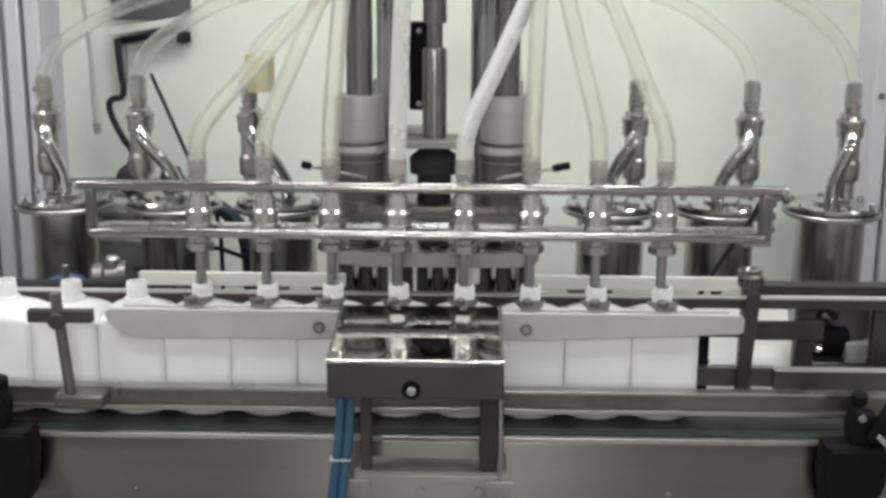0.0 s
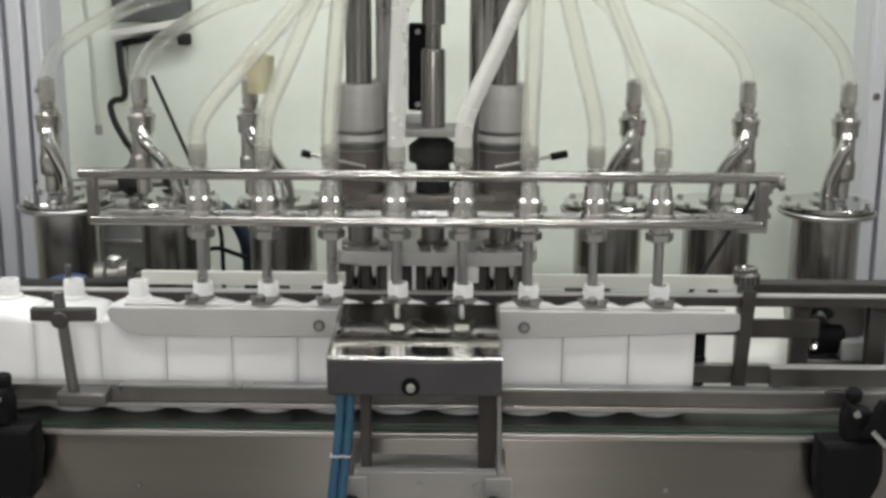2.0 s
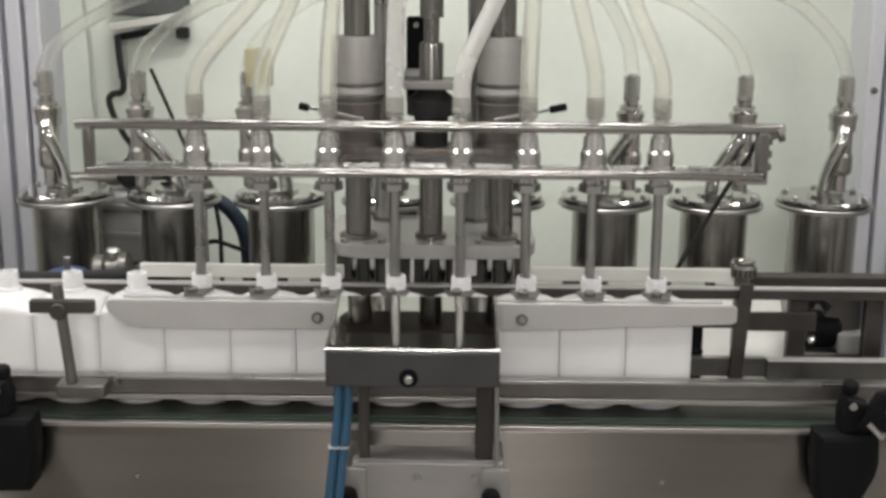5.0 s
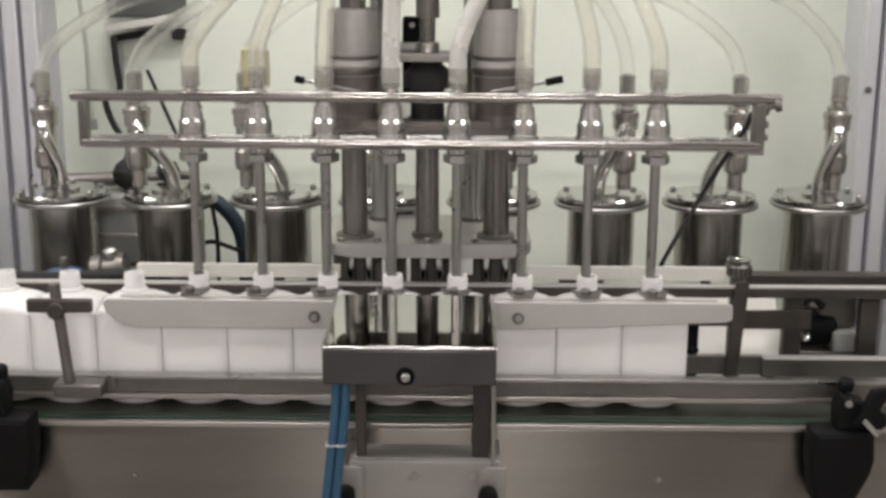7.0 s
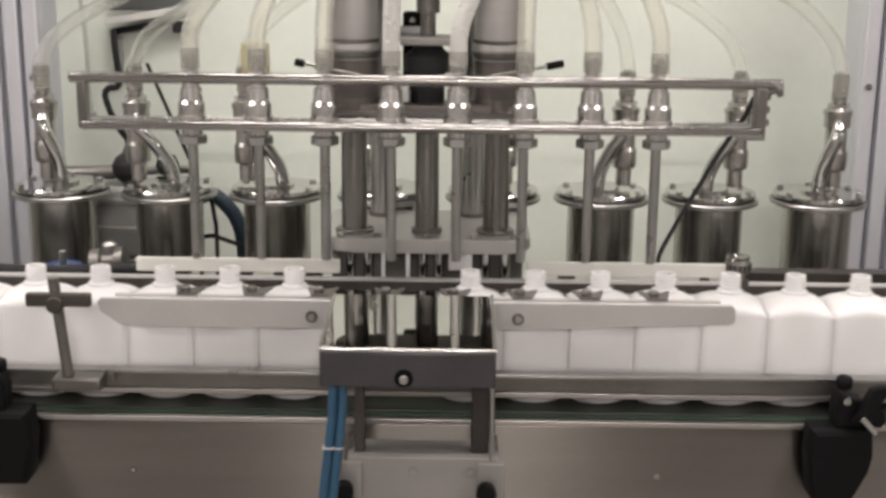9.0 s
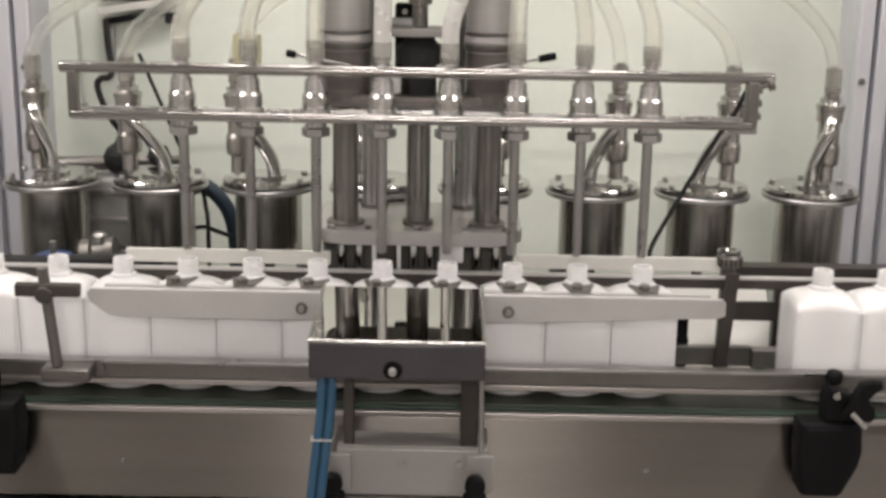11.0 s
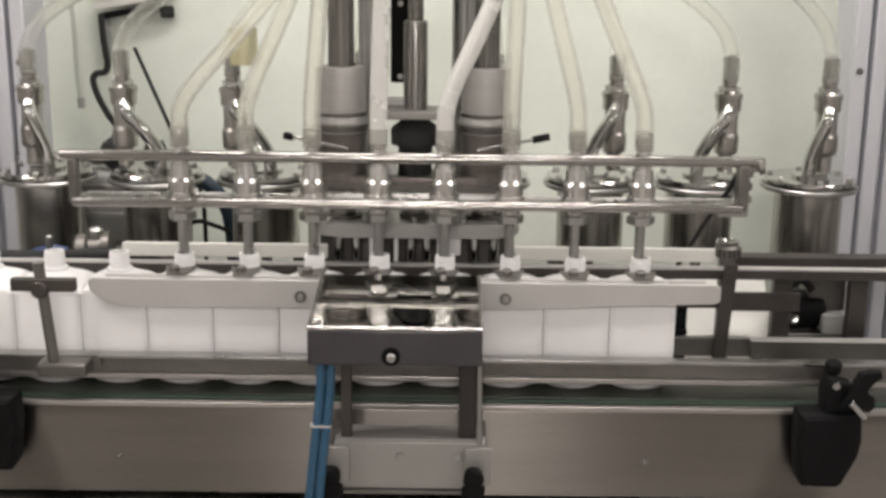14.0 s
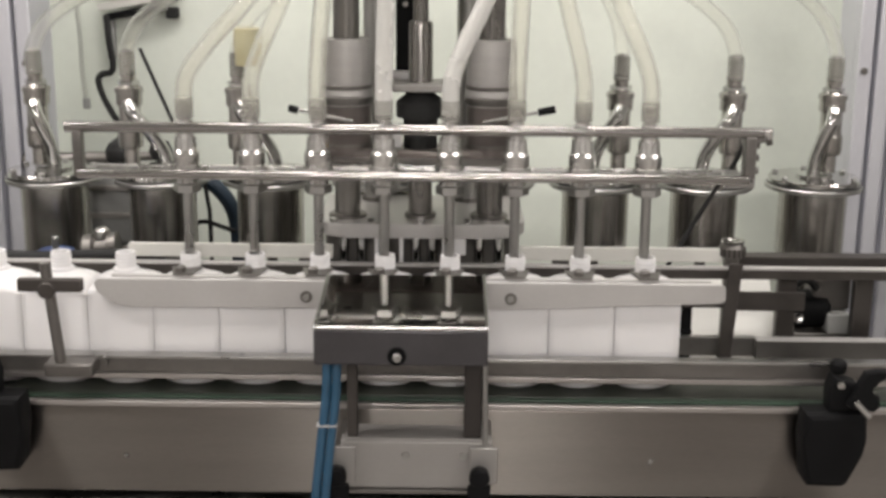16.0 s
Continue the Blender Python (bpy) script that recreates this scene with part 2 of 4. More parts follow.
# ---- measures of the place ----
BELT = 0.8845         # height of the belt's top
PITCH = 0.0932        # spacing of the nozzles and bottles
FIRST = -0.300        # the first nozzle's x
NOZZLE_X = [FIRST + k * PITCH for k in range(8)]

# ---- the room ----
floor = tagged(part("floor", boxed(-4, 4, -6.5, 2.2, -0.1, 0.0, 0), FLOOR, smooth=False), "grey painted factory floor", "floor", kind="structure")
ceiling = tagged(part("ceiling", boxed(-4, 4, -6.5, 2.2, CEILING, CEILING + 0.1, 0), CEIL, smooth=False), "plain pale ceiling of the factory hall", "ceiling", kind="structure")
for nm, q in (("wall_north", (-4, 4, 2.2, 2.3)), ("wall_south", (-4, 4, -6.6, -6.5)), ("wall_west", (-4.1, -4, -6.6, 2.3)), ("wall_east", (4, 4.1, -6.6, 2.3))):
    tagged(part(nm, boxed(*q, -0.1, CEILING + 0.1, 0), ROOMWALL, smooth=False), "plain grey painted hall wall", "wall", kind="structure")


def ceiling_light(x, y):
    top = thing("ceiling_light", "white twin-tube fluorescent batten on the ceiling", "ceiling light", "ceiling lights", at=(x, y, CEILING))
    part("housing", boxed(-0.62, 0.62, -0.06, 0.06, -0.06, 0.0, 0.006), WHITEBAR, top)
    for dy in (-0.09, 0.09):
        part("tube", rodded((-0.6, dy, -0.085), (0.6, dy, -0.085), 0.014), TUBE, top, "lit fluorescent tube")
    for dx in (-0.6, 0.6):
        part("end_cap", boxed(dx - 0.012, dx + 0.012, -0.11, 0.11, -0.105, -0.055, 0.004), WHITEBAR, top)


for lx, ly, power in LIGHTS:
    ceiling_light(lx, ly)

# ---- the machine's cabinet ----
backdrop = tagged(part("cabinet_wall", boxed(-1.5, 1.5, 0.74, 0.76, 0.05, 2.3, 0.002), WALL), "pale green glossy back panel of the machine cabinet", "panel", kind="structure")
for nm, sx in (("post_west", -1), ("post_east", 1)):
    post = thing(nm, "grey anodised aluminium corner post with vertical grooves", "post", kind="structure")
    edge = -0.653 if sx < 0 else 0.771
    w = 0.13
    x0, x1 = (edge - w, edge) if sx < 0 else (edge, edge + w)
    part("profile", boxed(x0, x1, 0.474, 0.57, 0.0, 2.3, 0.004), POST, post)
    for f0, f1 in ((0.0, 0.20), (0.26, 0.46), (0.54, 0.74), (0.80, 1.0)):
        part("rib", boxed(x0 + w * f0, x0 + w * f1, 0.4495, 0.4738, 0.0, 2.3, 0.004), POST, post)
    for gz in (1.288, 0.7, 1.7):
        gx = edge + 0.012 * sx
        part("screw", turned([(0.0, 0), (0.006, 0), (0.006, 0.003), (0.0, 0.004)], (gx, 0.4495, gz), (0, -1, 0), 12), DARKSTEEL, post)


# ---- conveyor ----
conveyor = thing("conveyor", "stainless conveyor with green-edged belt running under the filling head", "conveyor")
part("belt", boxed(-3.2, 3.2, -0.0705, 0.082, BELT - 0.012, BELT, 0.002), BELTTOP, conveyor, "worn brownish conveyor belt")
part("belt_edge", boxed(-3.2, 3.2, -0.0835, -0.0707, BELT - 0.012, BELT - 0.0008, 0.002), GREEN, conveyor, "green edge of the belt")
part("front_panel", boxed(-3.2, 3.2, -0.098, -0.090, 0.745, 0.8745, 0.002), PANEL, conveyor, "brushed stainless front panel")
part("front_lip", boxed(-3.2, 3.2, -0.102, -0.091, 0.875, 0.883, 0.0015), ALU, conveyor)
part("rear_panel", boxed(-3.2, 3.2, 0.090, 0.098, 0.70, 0.881, 0.002), BRUSHED, conveyor)
part("lower_lip", boxed(-3.2, 3.2, -0.115, -0.06, 0.728, 0.738, 0.002), STEEL, conveyor)
part("lower_panel", boxed(-3.2, 3.2, -0.110, -0.104, 0.35, 0.727, 0.002), BRUSHED, conveyor)
for lx in (-2.9, -1.0, 1.0, 2.9):
    part("leg", boxed(lx - 0.03, lx + 0.03, -0.08, 0.08, 0.0, 0.745, 0.003), STEEL, conveyor)
for sx in (-0.38, -0.02, 0.36):
    part("rivet", turned([(0, 0), (0.004, 0), (0.003, 0.002), (0, 0.0025)], (sx, -0.098, 0.80), (0, -1, 0), 10), STEEL, conveyor)
# rails
guide = thing("front_guide_rail", "grooved aluminium guide rail in front of the bottles", "guide rail")
part("rail_body", boxed(-3.0, 3.0, -0.068, -0.058, 0.9075, 0.936, 0.001), ALU, guide)
part("rail_top", boxed(-3.0, 3.0, -0.075, -0.054, 0.9362, 0.9405, 0.001), STEEL, guide, "bright top edge")
# the groove's shade is put on as a raised dark strip, not cut
part("groove_shade", boxed(-3.0, 3.0, -0.0705, -0.0685, 0.9150, 0.9345, 0.0005), DARKSTEEL, guide, "dark strip standing for the shade in the groove")
part("rail_foot", boxed(-3.0, 3.0, -0.0745, -0.0685, 0.9065, 0.9140, 0.001), ALU, guide)
rear = thing("rear_guide_rail", "dark steel flat guide rails behind the bottles", "guide rail")
part("upper_rail", boxed(-3.0, 3.0, 0.056, 0.064, 1.0240, 1.0385, 0.001), BROWNSTEEL, rear)
part("upper_edge", boxed(-3.0, 3.0, 0.0540, 0.068, 1.0387, 1.0420, 0.0005), GUIDE, rear)
part("lower_rail", boxed(0.533, 3.0, 0.050, 0.064, 0.902, 0.9305, 0.001), DARKSTEEL, rear)
part("lower_edge", boxed(0.533, 3.0, 0.048, 0.066, 0.9307, 0.9327, 0.0005), GUIDE, rear)
part("lower_rail", boxed(-3.0, 0.532, 0.056, 0.064, 0.904, 0.932, 0.001), DARKSTEEL, rear)
part("lower_edge", boxed(-3.0, 0.532, 0.054, 0.066, 0.9322, 0.9342, 0.0005), STEEL, rear)
for x0, x1 in ((-0.405, -0.100), (0.178, 0.480)):
    part("plastic_strip", boxed(x0, x1, 0.0695, 0.0785, 1.046, 1.0665, 0.0015), WHITEBAR, rear, "pale plastic backing strip")
leaning = boxed(0.4805, 0.5005, 0.0480, 0.0535, 0.8815, 1.050, 0.001)
for v in leaning.verts:
    v.co.x += 0.07 * (v.co.z - 0.975)
part("clamp_post", leaning, BROWNSTEEL, rear, "dark upright plate")
for px in (-0.34, -0.14, 0.24):
    part("rail_post", boxed(px - 0.0125, px + 0.0125, 0.0792, 0.098, 0.8815, 1.050, 0.002), DARKSTEEL, rear)
part("rail_knob", turned([(0.0, 0), (0.010, 0), (0.010, 0.003), (0.0185, 0.004), (0.0195, 0.018), (0.016, 0.023), (0.0, 0.025)], (0.494, 0.078, 1.0502), n=20), DARKSTEEL, rear, "steel clamping knob")
part("knob_ring", turned([(0.0, 0), (0.0165, 0), (0.0180, 0.002), (0.0165, 0.0045), (0.011, 0.005), (0.010, 0.003), (0.0, 0.003)], (0.494, 0.078, 1.0745), n=24), CHROME, rear, "bright knob cap")
for i in range(16):
    a = math.pi * i / 8
    part("knurl", rodded((0.494 + 0.0192 * math.cos(a), 0.078 + 0.0192 * math.sin(a), 1.0560), (0.494 + 0.0192 * math.cos(a), 0.078 + 0.0192 * math.sin(a), 1.0680), 0.0018, 8), BROWNSTEEL, rear)
part("rail_post", boxed(0.486, 0.506, 0.0792, 0.098, 0.8815, 1.050, 0.002), DARKSTEEL, rear)
part("brace", boxed(0.408, 0.485, 0.0665, 0.076, 0.9765, 0.9815, 0.001), BROWNSTEEL, rear)
part("mid_bar", boxed(0.500, 0.615, 0.100, 0.1085, 0.962, 0.991, 0.001), BROWNSTEEL, rear)
part("brace_post", boxed(0.413, 0.440, 0.0765, 0.09, 0.8815, 0.981, 0.001), BLACK, rear, "black support block")
part("block_foot", boxed(0.407, 0.4402, 0.0690, 0.0763, 0.9345, 0.9405, 0.001), BLACK, rear)
# added board, sloped to catch light so the rail gaps show white
sloped = boxed(0.425, 0.598, 0.0, 0.004, 0.84, 0.978, 0.001)
for v in sloped.verts:
    v.co.y += 0.134 + 0.95 * (v.co.z - 0.84)
part("fill_board", sloped, WHITEBAR, rear, "added white board, sloped to catch light behind the rail gaps")
for px in (0.590, 0.7065, 0.80):
    part("tall_post", boxed(px - 0.014, px + 0.014, 0.1090, 0.128, 0.6002, 1.031, 0.002), BROWNSTEEL, rear)
# added bar that only fills the dark band above the rear rail
part("dark_fill_bar", boxed(0.512, 0.86, 0.0995, 0.129, 1.0312, 1.0475, 0.001), BROWNSTEEL, rear)

# ---- bottles ----
def make_bottle():
    top = thing("bottle", "white plastic square-shouldered bottle with open threaded neck standing on the belt", "bottle", "bottles on the conveyor")
    prof = [(0.026, 0.003, 0.0), (0.0335, 0.0, 0.0), (0.0390, 0.0012, 0.1), (0.0428, 0.0042, 0.2), (0.0453, 0.0095, 0.42), (0.0464, 0.016, 0.8), (0.04658, 0.024, 1), (0.04655, 0.1365, 1), (0.0461, 0.1415, 0.85), (0.0449, 0.1455, 0.6),
            (0.0427, 0.1487, 0.4), (0.0392, 0.1512, 0.3), (0.0345, 0.1535, 0.2), (0.0285, 0.1560, 0.1), (0.0225, 0.1585, 0), (0.0195, 0.1601, 0)]
    part("body", squared(prof, n=104, power=50), HDPE, top)
    neck = [(0.0192, 0.1602), (0.0184, 0.1637), (0.0146, 0.1653), (0.0137, 0.1685), (0.0149, 0.1700), (0.0137, 0.1725), (0.0149, 0.175), (0.0137, 0.1775),
            (0.0149, 0.180), (0.0139, 0.183), (0.0139, 0.187), (0.0110, 0.187), (0.0110, 0.1655), (0.0, 0.1655)]
    part("neck", turned(neck, n=28), HDPE, top, "open threaded neck")
    return top


first_bottle = make_bottle()
GROUP_A, GROUP_B = [], []
for k in range(8):
    b = first_bottle if k == 0 else copy_thing(first_bottle, pose(0, 0, 0))
    b.location = (NOZZLE_X[k] + 0.002, 0, BELT)
    GROUP_A.append(b)
for k in range(1, 15):
    b = copy_thing(first_bottle, pose(FIRST + 0.002 - k * PITCH, 0, BELT))
    GROUP_B.append(b)

# ---- the filling head, which rises and sinks ----
head = thing("filling_head", "polished steel filling head with eight nozzles and clear hoses", "filling machine head")
TOPZ, LOWZ = 1.333, 1.2685
part("top_rail", rodded((-0.467, 0, TOPZ), (0.521, 0, TOPZ), 0.0078), RAILSTEEL, head, "polished round top rail")
part("front_rail", rodded((-0.45, -0.012, LOWZ), (0.492, -0.012, LOWZ), 0.0068), RAILSTEEL, head)
part("rear_rail", rodded((-0.44, 0.030, LOWZ + 0.001), (0.484, 0.030, LOWZ + 0.001), 0.0055), STEEL, head)
part("end_bar", boxed(-0.456, -0.443, -0.010, 0.012, LOWZ - 0.006, TOPZ - 0.004, 0.003), DARKSTEEL, head)
part("end_bar", boxed(0.484, 0.500, -0.012, 0.014, LOWZ - 0.006, TOPZ - 0.004, 0.003), DARKSTEEL, head)
part("end_plate", boxed(-0.45, -0.432, -0.012, 0.032, LOWZ - 0.006, LOWZ + 0.004, 0.002), STEEL, head)
part("end_plate", boxed(0.46, 0.50, -0.012, 0.034, LOWZ - 0.012, LOWZ + 0.003, 0.002), STEEL, head)
part("air_tube", piped([(0.486, 0.016, 1.312), (0.480, 0.034, 1.285), (0.466, 0.060, 1.25), (0.43, 0.088, 1.17), (0.385, 0.100, 1.075), (0.378, 0.102, 1.045)], 0.0035), RUBBER, head, "thin black air tube")
for ez in (0.012, 0.030, 0.048):
    part("end_nut", hexnut(bmesh.new(), (0.5002, 0.0, LOWZ + ez), 0.0055, 0.005, (1, 0, 0)), DARKSTEEL, head)
part("end_screw", turned([(0, 0), (0.004, 0), (0.004, 0.014), (0.010, 0.015), (0.010, 0.022), (0, 0.023)], (0.498, -0.004, TOPZ - 0.012), (1, 0, 0.3), 14), DARKSTEEL, head)

HOSE_LEAN = [(0.30, 0.10), (0.15, 0.06), (0.03, 0.03), (0.012, 0.02), (0.16, 0.05), (0.012, 0.03), (-0.09, 0.04), (-0.15, 0.07)]
for k, nx in enumerate(NOZZLE_X):
    body = [(0.0, LOWZ - 0.005), (0.012, LOWZ - 0.005), (0.012, LOWZ + 0.006), (0.0215, LOWZ + 0.007), (0.0215, LOWZ + 0.0115), (0.0182, LOWZ + 0.0119), (0.0188, LOWZ + 0.0140), (0.0188, LOWZ + 0.0290), (0.0160, LOWZ + 0.0335), (0.0156, LOWZ + 0.0385), (0.0150, LOWZ + 0.052),
            (0.0120, LOWZ + 0.0522), (0.0118, TOPZ + 0.0095), (0.0088, TOPZ + 0.0100), (0.0094, TOPZ + 0.0150), (0.0086, TOPZ + 0.0200), (0.0092, TOPZ + 0.0250), (0.0082, TOPZ + 0.0330), (0.0060, TOPZ + 0.0345), (0.0, TOPZ + 0.0345)]
    nozzle = part("nozzle", turned(body, (nx, 0.008, 0), n=24), NOZZLE, head, "polished steel filling nozzle")
    part("nut", hexnut(bmesh.new(), (nx, 0.008, LOWZ - 0.028), 0.020, 0.013), STEEL, nozzle)
    part("collar", turned([(0, 0), (0.015, 0), (0.015, 0.0085), (0, 0.0085)], (nx, 0.008, LOWZ - 0.0148)), CHROME, nozzle)
    part("tube", turned([(0.005, 1.073), (0.0068, 1.074), (0.0072, 1.10), (0.0072, LOWZ - 0.0282), (0.0, LOWZ - 0.0282)], (nx, 0.008, 0), n=18), STEEL, nozzle, "long thin filling tube")
    part("ferrule", turned([(0.0126, 0), (0.0132, 0.002), (0.0132, 0.026), (0.0126, 0.028)], (nx, 0.008, TOPZ + 0.0125), n=20), HOSEEND, nozzle, "hose end pushed over the barb")
    lx, ly = HOSE_LEAN[k]
    z0 = TOPZ + 0.02
    part("hose", piped([(nx, 0.008, z0), (nx + lx * 0.03, 0.010, z0 + 0.06), (nx + lx * 0.28, 0.008 + ly * 0.3, z0 + 0.15), (nx + lx * 0.62, 0.008 + ly * 0.8, z0 + 0.27),
                        (nx + lx * 1.0, 0.008 + ly * 1.4, z0 + 0.40), (nx + lx * 1.4, 0.008 + ly * 2, z0 + 0.58)], 0.0125, inner=0.0095), MILKY if k in (3, 4) else HOSE, nozzle, "clear plastic hose")

# guide sleeves, crosshead plate and coupling
PILLARS, MIDX, COLY = (-0.082, 0.133), 0.028, 0.13
for px in PILLARS:
    # lower length of the sleeve, in a darker and browner tone than above
    part("lower_sleeve", turned([(0.0235, 1.2600), (0.0350, 1.2610), (0.0372, 1.272), (0.0372, 1.3495), (0.0235, 1.3495)], (px, COLY, 0), n=32), DARKBROWN, head, "darker brownish lower part of the sleeve")
    for zr in (1.290, 1.312):
        part("groove", turned([(0.0365, 0), (0.0379, 0.0005), (0.0379, 0.0035), (0.0365, 0.004)], (px, COLY, zr), n=32), DARKSTEEL, head)
    part("sleeve", turned([(0.0225, 1.350), (0.0370, 1.3502), (0.0375, 1.352), (0.036, 1.356), (0.0385, 1.359), (0.040, 1.366), (0.0385, 1.373),
                           (0.0365, 1.376), (0.0355, 1.44), (0.034, 1.447), (0.0225, 1.448), (0.0225, 1.350)], (px, COLY, 0), n=32), TURNED, head, "grey guide sleeve with dark grooves")
    for zr, rr in ((1.352, 0.0382), (1.3745, 0.0388)):
        part("groove", turned([(rr - 0.004, 0), (rr, 0.0005), (rr, 0.0055), (rr - 0.004, 0.006)], (px, COLY, zr), n=32), DARKSTEEL, head)
    part("ring", turned([(0.0385, 1.3555), (0.0402, 1.3565), (0.0402, 1.362), (0.0385, 1.363)], (px, COLY, 0), n=32), DARKSTEEL, head)
part("crosshead", boxed(-0.105, 0.160, 0.095, 0.165, 1.262, 1.286, 0.003), DARKBROWN, head)
part("head_arm", boxed(-0.10, 0.155, 0.034, 0.094, 1.264, 1.276, 0.002), STEEL, head)
part("coupling_plate", boxed(MIDX - 0.047, MIDX + 0.043, 0.090, 0.165, 1.373, 1.384, 0.002), SLEEVE, head)
part("coupling", turned([(0.0185, 1.268), (0.0255, 1.269), (0.0255, 1.330), (0.0365, 1.332), (0.0368, 1.354), (0.033, 1.358), (0.0225, 1.366), (0.0215, 1.3728), (0.0185, 1.3728)], (MIDX, COLY, 0), n=32), RUBBER, head, "black rubber coupling")
# white block fills the white patch above the coupling plate
part("white_block", boxed(MIDX - 0.046, MIDX - 0.012, 0.166, 0.186, 1.3735, 1.394, 0.002), HDPE, head, "small white block")
part("white_block", boxed(MIDX - 0.052, MIDX - 0.027, 0.098, 0.118, 1.290, 1.316, 0.002), HDPE, head, "small white block")
for sx, px in ((-1, -0.10), (1, 0.15)):
    tip = (px + sx * 0.056, 0.105, 1.3445)
    part("handle", rodded((px - sx * 0.030, 0.085, 1.330), tip, 0.0026, 18), STEEL, head, "thin lever with black grip")
    reach = 0.066 if sx < 0 else 0.077
    part("grip", rodded((px + sx * 0.052, 0.1045, 1.3432), (px + sx * reach, 0.106, 1.3432 + (reach - 0.052) * 0.2), 0.0056, 18), BLACK, head)

# ---- the fixed column behind the head ----
column = thing("lifting_column", "steel column with guide rods that carries the filling head", "machine column")
ends = [(0.141 + 0.045 * math.cos(a), 0.121 + 0.045 * math.sin(a)) for a in [math.pi * (-0.5 + i / 16) for i in range(9)]] + [(0.186, 0.285), (-0.126, 0.285)]
ends += [(-0.081 + 0.045 * math.cos(a), 0.121 + 0.045 * math.sin(a)) for a in [math.pi * (1.0 + i / 16) for i in range(9)]]
part("base_plate", slab(ends, 1.0765, 1.0975, 0.003), BASEPLATE, column, "thick grey base plate with rounded ends")
for px in PILLARS:
    part("guide_rod", rodded((px, COLY, 1.090), (px, COLY, 1.70), 0.0195, 24), ROD, column, "polished guide rod")
    part("rod_flange", turned([(0.0, 0), (0.029, 0), (0.029, 0.004), (0.026, 0.006), (0.0, 0.006)], (px, COLY, 1.0977)), DARKSTEEL, column)
    part("rod_cover", turned([(0.020, 1.475), (0.0225, 1.476), (0.0225, 1.72), (0.020, 1.72)], (px + 0.004, COLY + 0.055, 0), n=24), DARKSTEEL, column)
for px in (-0.046, 0.100):
    part("rear_post", rodded((px, 0.248, 1.0980), (px, 0.248, 1.72), 0.0190, 24), STEEL, column)
    part("post_ring", turned([(0.0, 0), (0.0225, 0), (0.0225, 0.006), (0.0, 0.006)], (px, 0.248, 1.0981)), DARKSTEEL, column)
part("lift_rod", turned([(0.0, 1.09), (0.0178, 1.09), (0.0178, 1.388), (0.0165, 1.392), (0.0115, 1.393), (0.0115, 1.427), (0.0175, 1.428), (0.0175, 1.4675), (0.0, 1.4675)], (MIDX, COLY, 0), n=28), ROD, column, "oiled lift rod with narrow neck")
part("rod_flange", turned([(0.0, 0), (0.0235, 0), (0.0235, 0.006), (0.020, 0.0075), (0.0, 0.0075)], (MIDX, COLY, 1.0977)), DARKSTEEL, column)
part("top_plate", boxed(-0.13, 0.185, 0.10, 0.26, 1.4678, 1.484, 0.002), STEEL, column)
part("under_block", boxed(-0.118, 0.176, 0.135, 0.21, 0.60, 1.0760, 0.003), DARKSTEEL, column)
for bx in (-0.1, -0.045, 0.03, 0.10, 0.16):
    part("bolt", hexnut(bmesh.new(), (bx, 0.088, 1.0976), 0.006, 0.006), CHROME, column)
for bx in (-0.088, -0.060, 0.022, 0.047, 0.118, 0.148):
    part("column_foot", turned([(0.0, 0), (0.0105, 0), (0.0105, 0.004), (0.0078, 0.005), (0.0078, 0.0793), (0.0, 0.0793)], (bx, 0.112, 0.997), n=20), CHROME, column, "thin bright support rod")
# white block and strips stand in for bright wall glimpsed through gaps
part("white_block", boxed(0.062, 0.098, 0.086, 0.098, 1.0480, 1.0763, 0.002), HDPE, column, "small white block")
for bx in (-0.036, 0.001):
    part("white_post", boxed(bx - 0.003, bx + 0.003, 0.086, 0.098, 1.0200, 1.0763, 0.001), HDPE, column, "thin white strip for the bright wall in a gap")
part("foot_bar", boxed(-0.118, 0.176, 0.095, 0.134, 0.982, 0.9968, 0.002), DARKSTEEL, column)
part("black_valve", boxed(MIDX - 0.040, MIDX - 0.010, 0.192, 0.222, 1.292, 1.424, 0.004), BLACK, column, "slim black valve body")
for vz in (1.412, 1.302):
    part("valve_screw", turned([(0, 0), (0.0045, 0), (0.0045, 0.002), (0.003, 0.003), (0, 0.003)], (MIDX - 0.025, 0.1918, vz), (0, -1, 0.0), 14), ALU, column, "bright screw")
part("valve_arm", boxed(MIDX - 0.040, MIDX - 0.010, 0.2222, 0.26, 1.39, 1.415, 0.002), DARKSTEEL, column)


